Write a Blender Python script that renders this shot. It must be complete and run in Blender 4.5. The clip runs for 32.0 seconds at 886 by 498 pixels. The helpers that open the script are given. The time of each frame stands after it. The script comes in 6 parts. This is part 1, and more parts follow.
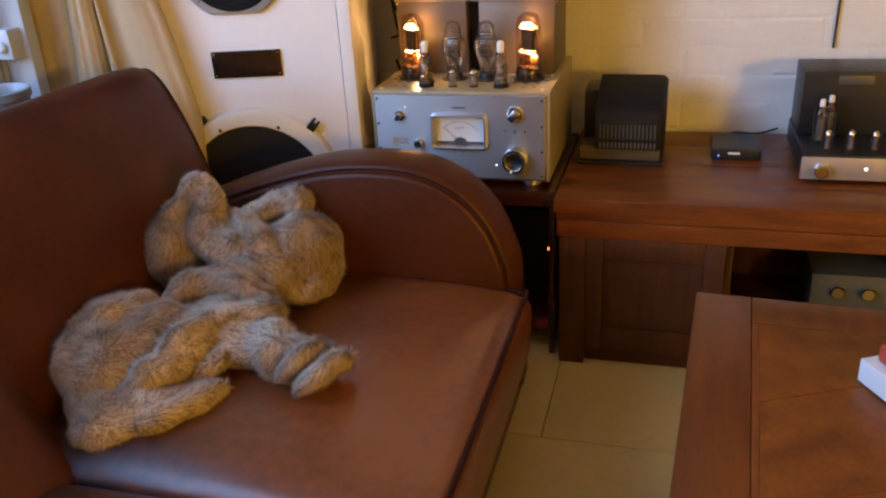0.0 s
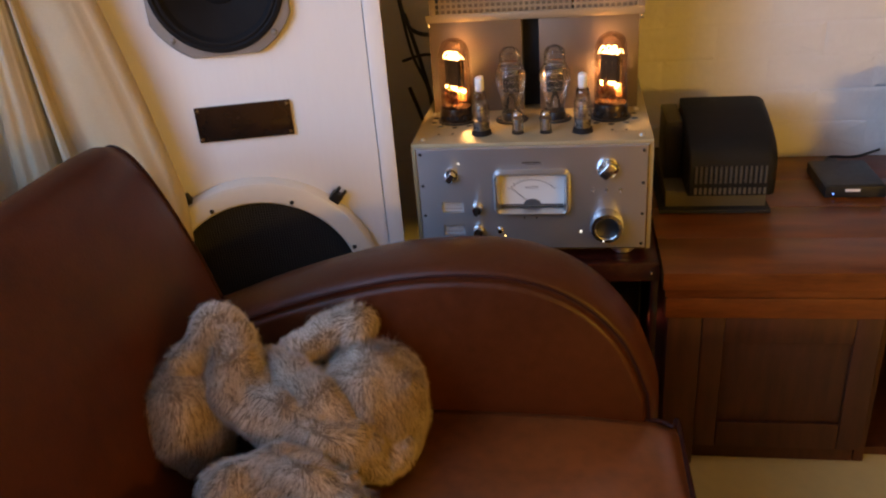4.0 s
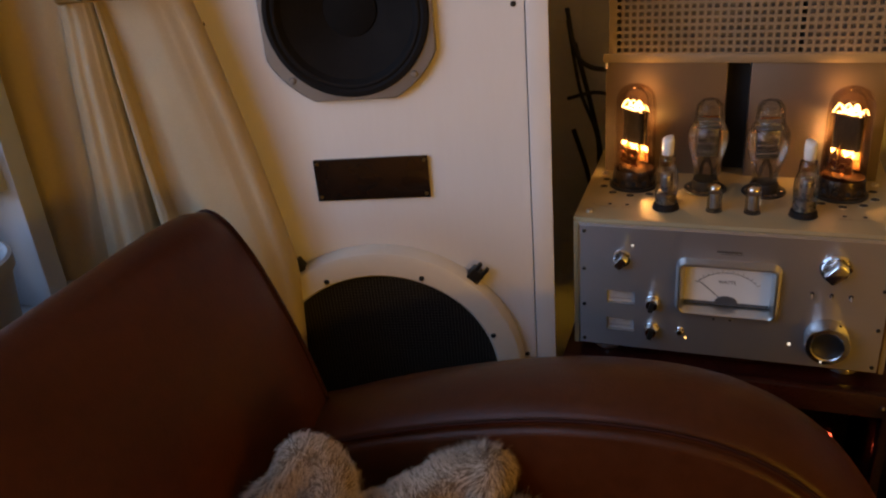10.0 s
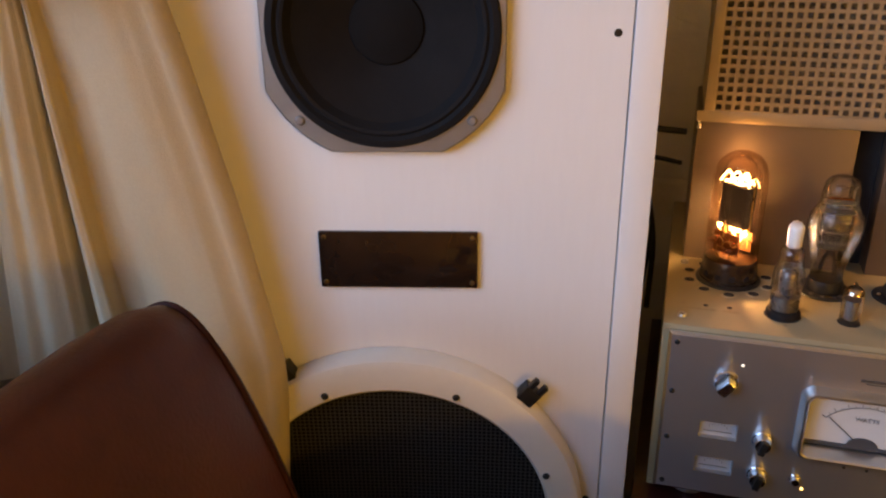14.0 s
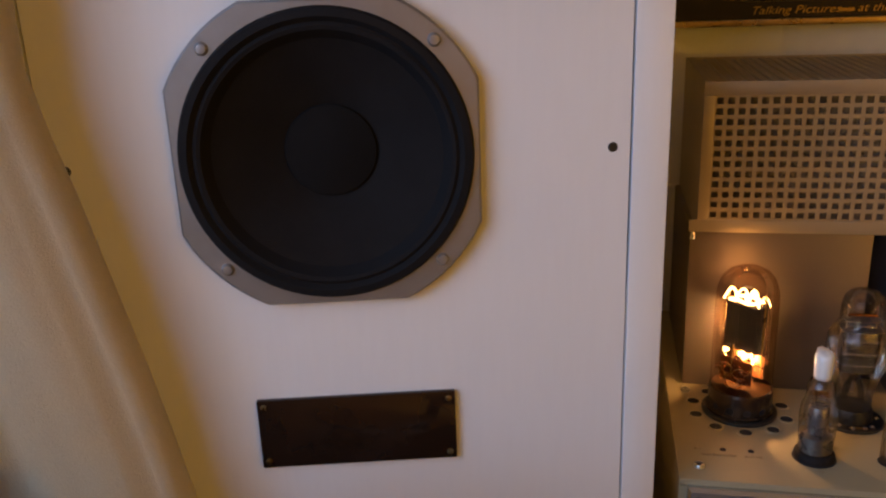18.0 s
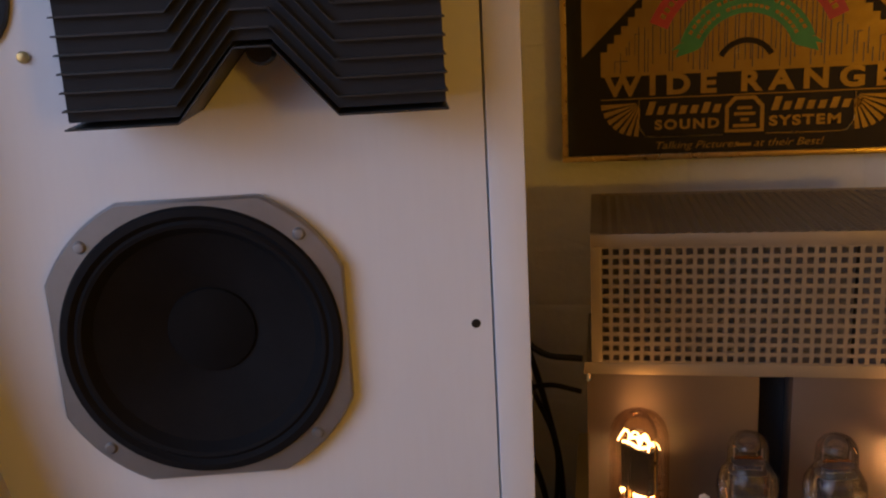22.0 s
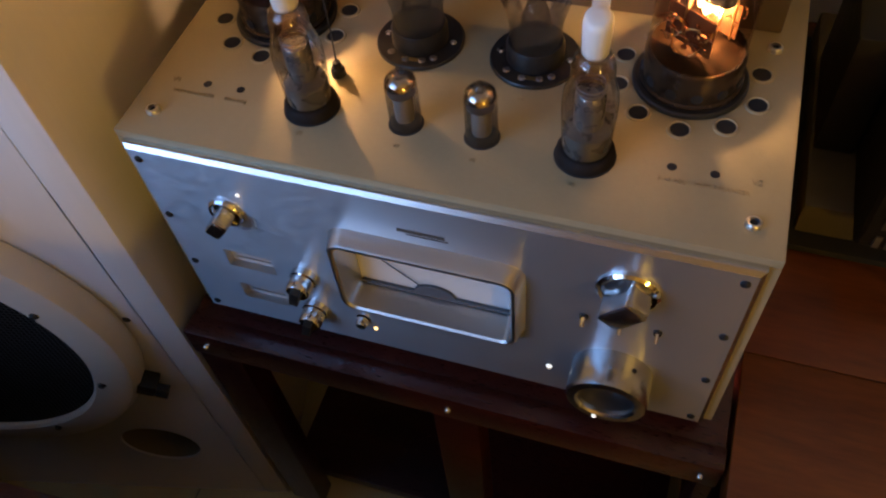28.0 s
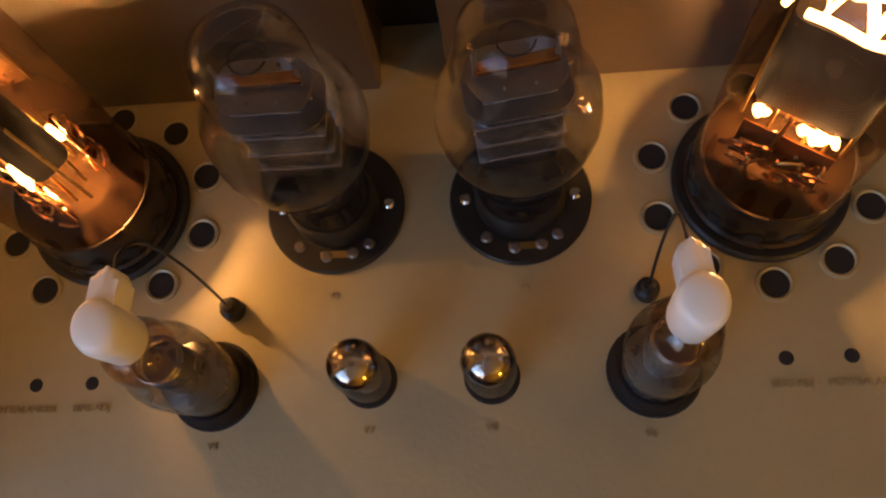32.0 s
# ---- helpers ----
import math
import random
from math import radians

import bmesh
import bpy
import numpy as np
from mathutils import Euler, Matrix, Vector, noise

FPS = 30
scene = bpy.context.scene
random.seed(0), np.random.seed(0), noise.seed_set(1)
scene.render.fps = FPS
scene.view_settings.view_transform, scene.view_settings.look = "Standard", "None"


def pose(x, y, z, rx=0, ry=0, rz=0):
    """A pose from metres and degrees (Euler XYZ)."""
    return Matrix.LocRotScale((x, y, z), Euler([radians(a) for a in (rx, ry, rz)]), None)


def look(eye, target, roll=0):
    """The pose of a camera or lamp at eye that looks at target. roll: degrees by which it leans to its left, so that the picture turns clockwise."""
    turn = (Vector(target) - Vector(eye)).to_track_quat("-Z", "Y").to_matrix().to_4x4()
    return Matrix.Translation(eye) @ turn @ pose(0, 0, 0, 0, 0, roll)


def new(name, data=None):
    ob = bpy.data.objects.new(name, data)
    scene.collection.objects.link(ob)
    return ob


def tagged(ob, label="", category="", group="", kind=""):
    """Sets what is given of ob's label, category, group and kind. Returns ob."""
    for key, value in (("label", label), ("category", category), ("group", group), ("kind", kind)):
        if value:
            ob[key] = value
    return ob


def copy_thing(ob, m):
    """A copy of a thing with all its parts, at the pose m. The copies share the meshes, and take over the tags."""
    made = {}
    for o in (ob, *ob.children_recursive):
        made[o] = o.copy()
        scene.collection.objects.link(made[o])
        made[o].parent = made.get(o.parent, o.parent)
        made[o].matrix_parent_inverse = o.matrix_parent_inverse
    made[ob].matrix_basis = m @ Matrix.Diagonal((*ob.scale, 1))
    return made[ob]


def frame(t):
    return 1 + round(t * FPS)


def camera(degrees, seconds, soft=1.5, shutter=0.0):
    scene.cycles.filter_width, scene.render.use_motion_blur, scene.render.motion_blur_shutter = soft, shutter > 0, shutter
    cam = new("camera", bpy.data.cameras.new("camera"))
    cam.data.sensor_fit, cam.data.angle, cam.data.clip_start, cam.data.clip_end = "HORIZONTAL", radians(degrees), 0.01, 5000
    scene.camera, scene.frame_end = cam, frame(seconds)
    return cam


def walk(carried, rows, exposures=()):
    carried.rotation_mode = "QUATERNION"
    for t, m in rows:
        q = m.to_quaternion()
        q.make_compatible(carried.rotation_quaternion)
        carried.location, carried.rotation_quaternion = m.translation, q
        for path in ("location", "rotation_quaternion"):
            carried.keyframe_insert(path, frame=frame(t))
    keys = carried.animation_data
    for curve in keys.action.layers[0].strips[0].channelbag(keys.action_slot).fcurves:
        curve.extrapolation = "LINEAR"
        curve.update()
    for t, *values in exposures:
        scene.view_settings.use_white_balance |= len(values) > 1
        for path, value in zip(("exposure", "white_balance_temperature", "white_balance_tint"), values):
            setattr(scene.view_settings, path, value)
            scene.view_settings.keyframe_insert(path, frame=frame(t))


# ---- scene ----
cam = camera(56.6, 32.0, soft=2.2)
PATH = [
    (0, (-0.075, -0.034, 1.105), (-0.598, 1.712, 0.283), -3.3),
    (0.5, (-0.124, 0.061, 1.122), (-0.709, 1.788, 0.299), -4.5),
    (1, (-0.148, 0.116, 1.128), (-0.75, 1.828, 0.288), -4.7),
    (1.5, (-0.168, 0.147, 1.133), (-0.802, 1.84, 0.277), -5.6),
    (2, (-0.24, 0.191, 1.133), (-0.82, 1.893, 0.257), -5.8),
    (2.5, (-0.367, 0.269, 1.144), (-0.887, 1.973, 0.237), -7.2),
    (3, (-0.458, 0.324, 1.146), (-0.818, 2.053, 0.207), -6.0),
    (3.5, (-0.502, 0.359, 1.142), (-0.793, 2.111, 0.224), -4.9),
    (5.5, (-0.346, 0.514, 1.151), (-0.948, 2.225, 0.308), -5.4),
    (6, (-0.319, 0.536, 1.135), (-1.06, 2.194, 0.297), -6.5),
    (6.5, (-0.315, 0.547, 1.122), (-1.127, 2.162, 0.265), -6.7),
    (7, (-0.31, 0.564, 1.107), (-1.18, 2.154, 0.262), -6.7),
    (7.5, (-0.336, 0.599, 1.115), (-1.139, 2.206, 0.237), -6.0),
    (8, (-0.392, 0.626, 1.127), (-1.134, 2.241, 0.211), -6.5),
    (8.5, (-0.434, 0.647, 1.124), (-1.148, 2.271, 0.201), -6.6),
    (9, (-0.489, 0.672, 1.135), (-1.134, 2.309, 0.184), -6.1),
    (9.5, (-0.535, 0.688, 1.144), (-1.183, 2.331, 0.206), -5.7),
    (10, (-0.568, 0.706, 1.144), (-1.207, 2.386, 0.265), -5.1),
    (10.5, (-0.607, 0.726, 1.148), (-1.209, 2.404, 0.241), -3.4),
    (11, (-0.616, 0.751, 1.148), (-1.256, 2.413, 0.239), -1.5),
    (11.5, (-0.649, 0.78, 1.142), (-1.3, 2.438, 0.233), -0.5),
    (12, (-0.704, 0.823, 1.115), (-1.301, 2.507, 0.215), 0.4),
    (12.5, (-0.74, 0.87, 1.102), (-1.322, 2.568, 0.22), 0.5),
    (13, (-0.772, 0.905, 1.082), (-1.317, 2.645, 0.259), 0.5),
    (13.5, (-0.771, 0.933, 1.078), (-1.312, 2.687, 0.285), -0.4),
    (15.5, (-0.808, 1.025, 1.03), (-1.237, 2.843, 0.315), -0.6),
    (16, (-0.813, 1.048, 1.035), (-1.233, 2.872, 0.329), -1.1),
    (16.5, (-0.821, 1.068, 1.047), (-1.233, 2.899, 0.354), -1.4),
    (17, (-0.833, 1.082, 1.058), (-1.235, 2.93, 0.407), -1.8),
    (17.5, (-0.837, 1.096, 1.063), (-1.23, 2.956, 0.442), -2.1),
    (18, (-0.84, 1.107, 1.078), (-1.223, 2.975, 0.474), -2.2),
    (18.5, (-0.836, 1.12, 1.09), (-1.215, 3.0, 0.524), -2.4),
    (19, (-0.832, 1.127, 1.104), (-1.21, 3.02, 0.58), -2.5),
    (19.5, (-0.832, 1.13, 1.113), (-1.211, 3.038, 0.649), -2.7),
    (20, (-0.828, 1.133, 1.125), (-1.206, 3.053, 0.709), -2.6),
    (20.5, (-0.823, 1.131, 1.135), (-1.202, 3.056, 0.747), -2.5),
    (21, (-0.814, 1.129, 1.148), (-1.185, 3.057, 0.77), -2.6),
    (21.5, (-0.78, 1.123, 1.164), (-1.152, 3.045, 0.754), -2.7),
    (22, (-0.738, 1.115, 1.168), (-1.112, 3.026, 0.711), -3.2),
    (22.5, (-0.705, 1.114, 1.155), (-1.084, 3.015, 0.663), -4.2),
    (23, (-0.671, 1.098, 1.132), (-0.983, 3.002, 0.608), -4.6),
    (23.5, (-0.62, 1.04, 1.123), (-0.855, 2.94, 0.544), -5.1),
    (24, (-0.527, 1.026, 1.139), (-0.82, 2.863, 0.405), -6.7),
    (24.5, (-0.446, 1.053, 1.116), (-0.791, 2.811, 0.226), -3.4),
    (25, (-0.394, 1.094, 1.094), (-0.776, 2.748, 0.036), -2.6),
    (25.5, (-0.381, 1.123, 1.084), (-0.817, 2.641, -0.143), -4.3),
    (27.5, (-0.449, 1.416, 1.044), (-0.907, 2.595, -0.505), -7.9),
    (28, (-0.422, 1.479, 1.036), (-0.882, 2.547, -0.591), -7.2),
    (28.5, (-0.405, 1.513, 1.033), (-0.989, 2.474, -0.621), -12.2),
    (29, (-0.409, 1.547, 1.026), (-0.971, 2.446, -0.67), -14.5),
    (29.5, (-0.447, 1.595, 1.019), (-0.855, 2.46, -0.738), -16.4),
    (30, (-0.485, 1.647, 1.008), (-0.8, 2.442, -0.8), -17.3),
    (30.5, (-0.503, 1.689, 1.002), (-0.734, 2.442, -0.836), -15.5),
    (31, (-0.509, 1.713, 0.994), (-0.697, 2.444, -0.858), -14.9),
    (31.5, (-0.521, 1.73, 0.99), (-0.688, 2.44, -0.872), -14.8),
    (32, (-0.519, 1.757, 0.99), (-0.695, 2.405, -0.894), -17.2),
]
EXPOSURES = [(0.0, -0.06, 6550, 11), (3.5, -0.2, 6700, 12), (5.5, -0.94, 7150, 13), (8.0, -1.04, 7450, 14), (10.2, -1.12, 7650, 14), (11.7, -0.32, 7350, 14), (12.5, -0.27, 7250, 14), (13.5, -0.32, 7250, 14), (16.0, -1.22, 7250, 15), (17.0, -1.8, 6900, 15), (17.4, -1.65, 6900, 15), (18.0, -1.0, 6900, 14), (19.0, -0.5, 6650, 14), (21.0, -0.45, 6450, 14), (21.5, -0.7, 6500, 15), (22.0, -1.4, 6700, 16), (23.0, -1.5, 6800, 15), (24.0, -1.6, 7150, 14), (24.5, -1.2, 6950, 13), (25.0, -1.1, 6700, 12), (28.0, -0.7, 5850, 10), (29.0, -0.8, 5700, 10), (29.5, -1.2, 5700, 11), (30.0, -1.52, 5950, 12), (31.0, -0.85, 6700, 14), (32.0, -0.95, 7500, 16)]
walk(cam, [(t, look(eye, target, roll)) for t, eye, target, roll in PATH], EXPOSURES)

# ---- world and lights ----
world = bpy.data.worlds.new("world")
scene.world = world
world.use_nodes = True
wn = world.node_tree.nodes
sky = wn.new("ShaderNodeTexSky")
sky.sky_type, sky.sun_disc = "NISHITA", False
sky.sun_elevation, sky.sun_rotation = radians(12.5), radians(207)
world.node_tree.links.new(sky.outputs[0], wn["Background"].inputs[0])
wn["Background"].inputs[1].default_value = 0.14


def lamp(name, kind, m, power, colour, size=0.1, size_y=None):
    data = bpy.data.lights.new(name, kind)
    data.energy, data.color = power, colour
    if kind == "AREA":
        data.shape, data.size, data.size_y = "RECTANGLE", size, size_y or size
    else:
        data.shadow_soft_size = size
    ob = new(name, data)
    ob.matrix_world = m
    return ob


# dusk light through the window beside the sofa, and the warm room lamp
lamp("window_light", "AREA", look((-1.62, 0.45, 1.50), (-0.55, 0.85, 0.95)), 43, (0.28, 0.525, 1.0), 1.85, 1.3)
dusk = lamp("dusk_sky", "SUN", look((-3.0, 0.2, 2.0), (-3.0 + 0.62, 0.2 + 0.73, 2.0 - 0.28)), 1.2, (0.33, 0.555, 1.0))
dusk.data.angle = radians(16)
lamp("room_lamp", "POINT", pose(1.80, -0.92, 1.13), 145, (1.0, 0.56, 0.06), 0.14)


# ---- materials ----
def mat(name, colour, rough=0.5, metal=0.0, vary=0.15, scale=8.0, fine=90.0, bump=0.0, bump_scale=200.0,
        stretch=(1, 1, 1), coat=0.0, colour2=None, rough_vary=0.1, spec=0.5, sheen=0.0, per_piece=0.0):
    m = bpy.data.materials.new(name)
    m.use_nodes = True
    nt = m.node_tree
    n, l = nt.nodes, nt.links
    b = n["Principled BSDF"]
    tc = n.new("ShaderNodeTexCoord")
    mp = n.new("ShaderNodeMapping")
    mp.inputs["Scale"].default_value = stretch
    l.new(tc.outputs["Object"], mp.inputs[0])
    big = n.new("ShaderNodeTexNoise")
    big.inputs["Scale"].default_value, big.inputs["Detail"].default_value = scale, 4
    small = n.new("ShaderNodeTexNoise")
    small.inputs["Scale"].default_value, small.inputs["Detail"].default_value = fine, 3
    l.new(mp.outputs[0], big.inputs[0]), l.new(mp.outputs[0], small.inputs[0])
    add = n.new("ShaderNodeMath")
    add.operation = "MULTIPLY_ADD"
    l.new(small.outputs["Fac"], add.inputs[0])
    add.inputs[1].default_value = 0.5
    l.new(big.outputs["Fac"], add.inputs[2])
    last = add.outputs[0]
    if per_piece:
        info = n.new("ShaderNodeObjectInfo")
        more = n.new("ShaderNodeMath")
        more.operation = "MULTIPLY_ADD"
        l.new(info.outputs["Random"], more.inputs[0])
        more.inputs[1].default_value = per_piece
        l.new(last, more.inputs[2])
        last = more.outputs[0]
    ramp = n.new("ShaderNodeMapRange")
    ramp.inputs["From Min"].default_value, ramp.inputs["From Max"].default_value = 0.45, 1.05 + per_piece
    l.new(last, ramp.inputs["Value"])
    mix = n.new("ShaderNodeMix")
    mix.data_type = "RGBA"
    c2 = colour2 or tuple(min(1.0, c * (1 + vary)) for c in colour)
    c1 = colour if colour2 else tuple(c * (1 - vary) for c in colour)
    mix.inputs["A"].default_value, mix.inputs["B"].default_value = (*c1, 1), (*c2, 1)
    l.new(ramp.outputs[0], mix.inputs["Factor"])
    l.new(mix.outputs["Result"], b.inputs["Base Color"])
    rr = n.new("ShaderNodeMapRange")
    rr.inputs["To Min"].default_value, rr.inputs["To Max"].default_value = max(0.02, rough - rough_vary), min(1, rough + rough_vary)
    l.new(small.outputs["Fac"], rr.inputs["Value"])
    l.new(rr.outputs[0], b.inputs["Roughness"])
    b.inputs["Metallic"].default_value = metal
    b.inputs["Coat Weight"].default_value, b.inputs["Coat Roughness"].default_value = coat, 0.15
    b.inputs["Specular IOR Level"].default_value = spec
    b.inputs["Sheen Weight"].default_value = sheen
    if bump:
        bn = n.new("ShaderNodeTexNoise")
        bn.inputs["Scale"].default_value, bn.inputs["Detail"].default_value = bump_scale, 4
        l.new(mp.outputs[0], bn.inputs[0])
        bp = n.new("ShaderNodeBump")
        bp.inputs["Strength"].default_value, bp.inputs["Distance"].default_value = bump, 0.002
        l.new(bn.outputs["Fac"], bp.inputs["Height"])
        l.new(bp.outputs[0], b.inputs["Normal"])
    return m


def glow(name, colour, strength):
    m = bpy.data.materials.new(name)
    m.use_nodes = True
    b = m.node_tree.nodes["Principled BSDF"]
    b.inputs["Base Color"].default_value = (*colour, 1)
    b.inputs["Emission Color"].default_value = (*colour, 1)
    b.inputs["Emission Strength"].default_value = strength
    return m


def thin_glass(name, tint=(1, 1, 1), ior=1.5, rough=0.02, gloss=0.45):
    m = bpy.data.materials.new(name)
    m.use_nodes = True
    n, l = m.node_tree.nodes, m.node_tree.links
    n.remove(n["Principled BSDF"])
    fr, tr, gl, mx = (n.new("ShaderNode" + k) for k in ("Fresnel", "BsdfTransparent", "BsdfGlossy", "MixShader"))
    fr.inputs[0].default_value = ior
    tr.inputs[0].default_value = (*tint, 1)
    gl.inputs["Roughness"].default_value = rough
    less = n.new("ShaderNodeMath")
    less.operation = "MULTIPLY"
    less.inputs[1].default_value = gloss
    l.new(fr.outputs[0], less.inputs[0])
    l.new(less.outputs[0], mx.inputs[0]), l.new(tr.outputs[0], mx.inputs[1]), l.new(gl.outputs[0], mx.inputs[2])
    l.new(mx.outputs[0], n["Material Output"].inputs[0])
    return m


leather = mat("dark_brown_leather", (0.040, 0.0084, 0.0017), 0.40, scale=5, fine=60, bump=0.22, bump_scale=260, colour2=(0.080, 0.0200, 0.0046), spec=0.28)
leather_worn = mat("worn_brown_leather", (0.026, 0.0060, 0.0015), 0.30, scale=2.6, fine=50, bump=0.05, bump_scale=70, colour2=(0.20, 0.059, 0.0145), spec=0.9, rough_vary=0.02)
# worn seat leather; lamp sheen painted in as a lighter tone towards the front
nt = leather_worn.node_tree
place, split, front_sheen, sheen_tone = (nt.nodes.new("ShaderNode" + k) for k in ("TexCoord", "SeparateXYZ", "MapRange", "Math"))
front_sheen.inputs["From Min"].default_value, front_sheen.inputs["From Max"].default_value = -0.15, 0.32
front_sheen.inputs["To Min"].default_value, front_sheen.inputs["To Max"].default_value = -0.40, 0.22
sheen_tone.operation = "ADD"
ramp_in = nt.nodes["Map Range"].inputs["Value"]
nt.links.new(ramp_in.links[0].from_socket, sheen_tone.inputs[0])
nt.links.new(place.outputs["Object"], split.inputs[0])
nt.links.new(split.outputs["X"], front_sheen.inputs["Value"])
nt.links.new(front_sheen.outputs[0], sheen_tone.inputs[1])
nt.links.new(sheen_tone.outputs[0], ramp_in)
leather_dark = mat("leather_piping", (0.030, 0.007, 0.004), 0.6, scale=20, spec=0.12)
fur_skin = mat("fur_skin", (0.10, 0.065, 0.042), 0.9, colour2=(0.20, 0.14, 0.09), scale=9)
fur_hair = mat("fur_hair", (0.40, 0.28, 0.18), 0.7, colour2=(0.84, 0.70, 0.56), scale=9, fine=90, sheen=0.2)
nt = fur_hair.node_tree
isl = nt.nodes.new("ShaderNodeNewGeometry")
tip = nt.nodes.new("ShaderNodeMath")
tip.operation = "MULTIPLY_ADD"
tip.inputs[1].default_value = 0.09
src_socket = nt.nodes["Map Range"].inputs["Value"].links[0].from_socket
nt.links.new(isl.outputs["Random Per Island"], tip.inputs[0])
nt.links.new(src_socket, tip.inputs[2])
nt.links.new(tip.outputs[0], nt.nodes["Map Range"].inputs["Value"])
nt.nodes["Map Range"].inputs["From Min"].default_value, nt.nodes["Map Range"].inputs["From Max"].default_value = 0.50, 1.05
cover_metal = mat("brown_grey_cover", (0.17, 0.135, 0.11), 0.46, 0.8, vary=0.08, scale=9, fine=200, bump=0.04)
patch = nt.nodes.new("ShaderNodeTexNoise")
patch.inputs["Scale"].default_value, patch.inputs["Detail"].default_value = 6.5, 2
nt.links.new(nt.nodes["Mapping"].outputs[0], patch.inputs[0])
broad = nt.nodes.new("ShaderNodeMapRange")
broad.inputs["From Min"].default_value, broad.inputs["From Max"].default_value = 0.38, 0.62
broad.inputs["To Min"].default_value, broad.inputs["To Max"].default_value = 0.62, 1.0
nt.links.new(patch.outputs["Fac"], broad.inputs["Value"])
dye = nt.nodes.new("ShaderNodeMix")
dye.data_type = "RGBA"
dye.inputs["A"].default_value = (0.30, 0.175, 0.10, 1)
nt.links.new(broad.outputs[0], dye.inputs["Factor"])
nt.links.new(nt.nodes["Principled BSDF"].inputs["Base Color"].links[0].from_socket, dye.inputs["B"])
nt.links.new(dye.outputs["Result"], nt.nodes["Principled BSDF"].inputs["Base Color"])
white_paint = mat("white_cabinet_paint", (0.74, 0.72, 0.69), 0.45, vary=0.03, scale=4, fine=160, bump=0.12, bump_scale=120, stretch=(1, 1, 0.12))
ring_paint = mat("cream_ring_paint", (0.70, 0.66, 0.57), 0.4, vary=0.05, scale=10)
brick_paint = mat("painted_brick", (0.69, 0.68, 0.64), 0.6, vary=0.05, scale=14, fine=70, bump=0.7, bump_scale=60, per_piece=0.04)
mortar = mat("painted_mortar", (0.69, 0.68, 0.64), 0.65, vary=0.05, scale=20, bump=0.8, bump_scale=60)
plaster = mat("plaster", (0.66, 0.62, 0.54), 0.85, vary=0.06, scale=3, bump=0.2)
dark_plaster = mat("brown_wall", (0.20, 0.15, 0.10), 0.8, vary=0.1, scale=3, bump=0.2)
floor_tile = mat("yellow_stone_tile", (0.60, 0.51, 0.25), 0.36, vary=0.12, scale=5, fine=40, bump=0.08, per_piece=0.3, coat=0.1)
grout = mat("grout", (0.22, 0.19, 0.13), 0.9)
wood = mat("red_brown_wood", (0.080, 0.0175, 0.0028), 0.34, colour2=(0.215, 0.058, 0.0085), scale=4, fine=28, stretch=(1.4, 8, 8), bump=0.12, bump_scale=60, spec=0.5)
wood_y = mat("red_brown_wood_cross", (0.062, 0.0145, 0.0025), 0.34, colour2=(0.225, 0.066, 0.010), scale=5, fine=40, stretch=(10, 1.2, 10), bump=0.12, bump_scale=60, spec=0.35)
# panel wood, darkened so its colour carries the shade on the sideboard
wood_shaded = mat("shaded_panel_wood", (0.045, 0.012, 0.004), 0.5, colour2=(0.090, 0.026, 0.009), scale=6, fine=40, stretch=(10, 10, 1.2), bump=0.08, bump_scale=60)
table_wood = mat("orange_table_wood", (0.090, 0.023, 0.0035), 0.33, colour2=(0.18, 0.055, 0.009), scale=4, fine=30, stretch=(9, 1.0, 9), bump=0.08, coat=0.03, spec=0.25)
table_wood2 = mat("orange_table_wood_panel", (0.105, 0.028, 0.003), 0.36, colour2=(0.23, 0.072, 0.008), scale=4, fine=30, stretch=(5, 5, 5), bump=0.08, coat=0.03, spec=0.25)
mahogany = mat("dark_red_stand_wood", (0.022, 0.004, 0.003), 0.3, colour2=(0.042, 0.007, 0.005), scale=6, stretch=(1.5, 9, 9), coat=0.2)
silver = mat("brushed_aluminium", (0.64, 0.625, 0.60), 0.32, 1.0, vary=0.05, scale=6, fine=220)
polished_edge = mat("polished_aluminium", (0.52, 0.52, 0.515), 0.24, 1.0, vary=0.02, scale=20, rough_vary=0.01)
silver_brushed = mat("brushed_aluminium_face", (0.54, 0.555, 0.58), 0.36, 0.88, vary=0.03, scale=10, fine=300, stretch=(0.5, 1, 1), bump=0.012, bump_scale=400)
silver_brushed.node_tree.nodes["Principled BSDF"].inputs["Anisotropic"].default_value = 0.9
silver_brushed.node_tree.nodes["Principled BSDF"].inputs["Anisotropic Rotation"].default_value = 0.25
chassis = mat("champagne_metal", (0.385, 0.328, 0.195), 0.43, 0.36, vary=0.07, scale=7, fine=260, bump=0.06, bump_scale=400)
cage_metal = mat("champagne_cage", (0.35, 0.295, 0.215), 0.44, 0.75, vary=0.06, scale=8)
print_ink = mat("faint_print", (0.33, 0.27, 0.155), 0.5, 0.4)
grey_face = mat("grey_meter_face", (0.38, 0.39, 0.41), 0.5, vary=0.04)
chrome = mat("chrome", (0.75, 0.75, 0.75), 0.12, 1.0, vary=0.03, rough_vary=0.04)
black_metal = mat("black_metal", (0.018, 0.017, 0.016), 0.42, 0.3, vary=0.2, scale=20)
black_plastic = mat("black_plastic", (0.012, 0.012, 0.012), 0.4, vary=0.3)
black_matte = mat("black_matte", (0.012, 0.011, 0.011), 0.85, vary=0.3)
cone_paper = mat("black_cone_paper", (0.014, 0.0125, 0.012), 0.8, vary=0.2, scale=20, fine=120, bump=0.2, spec=0.06)
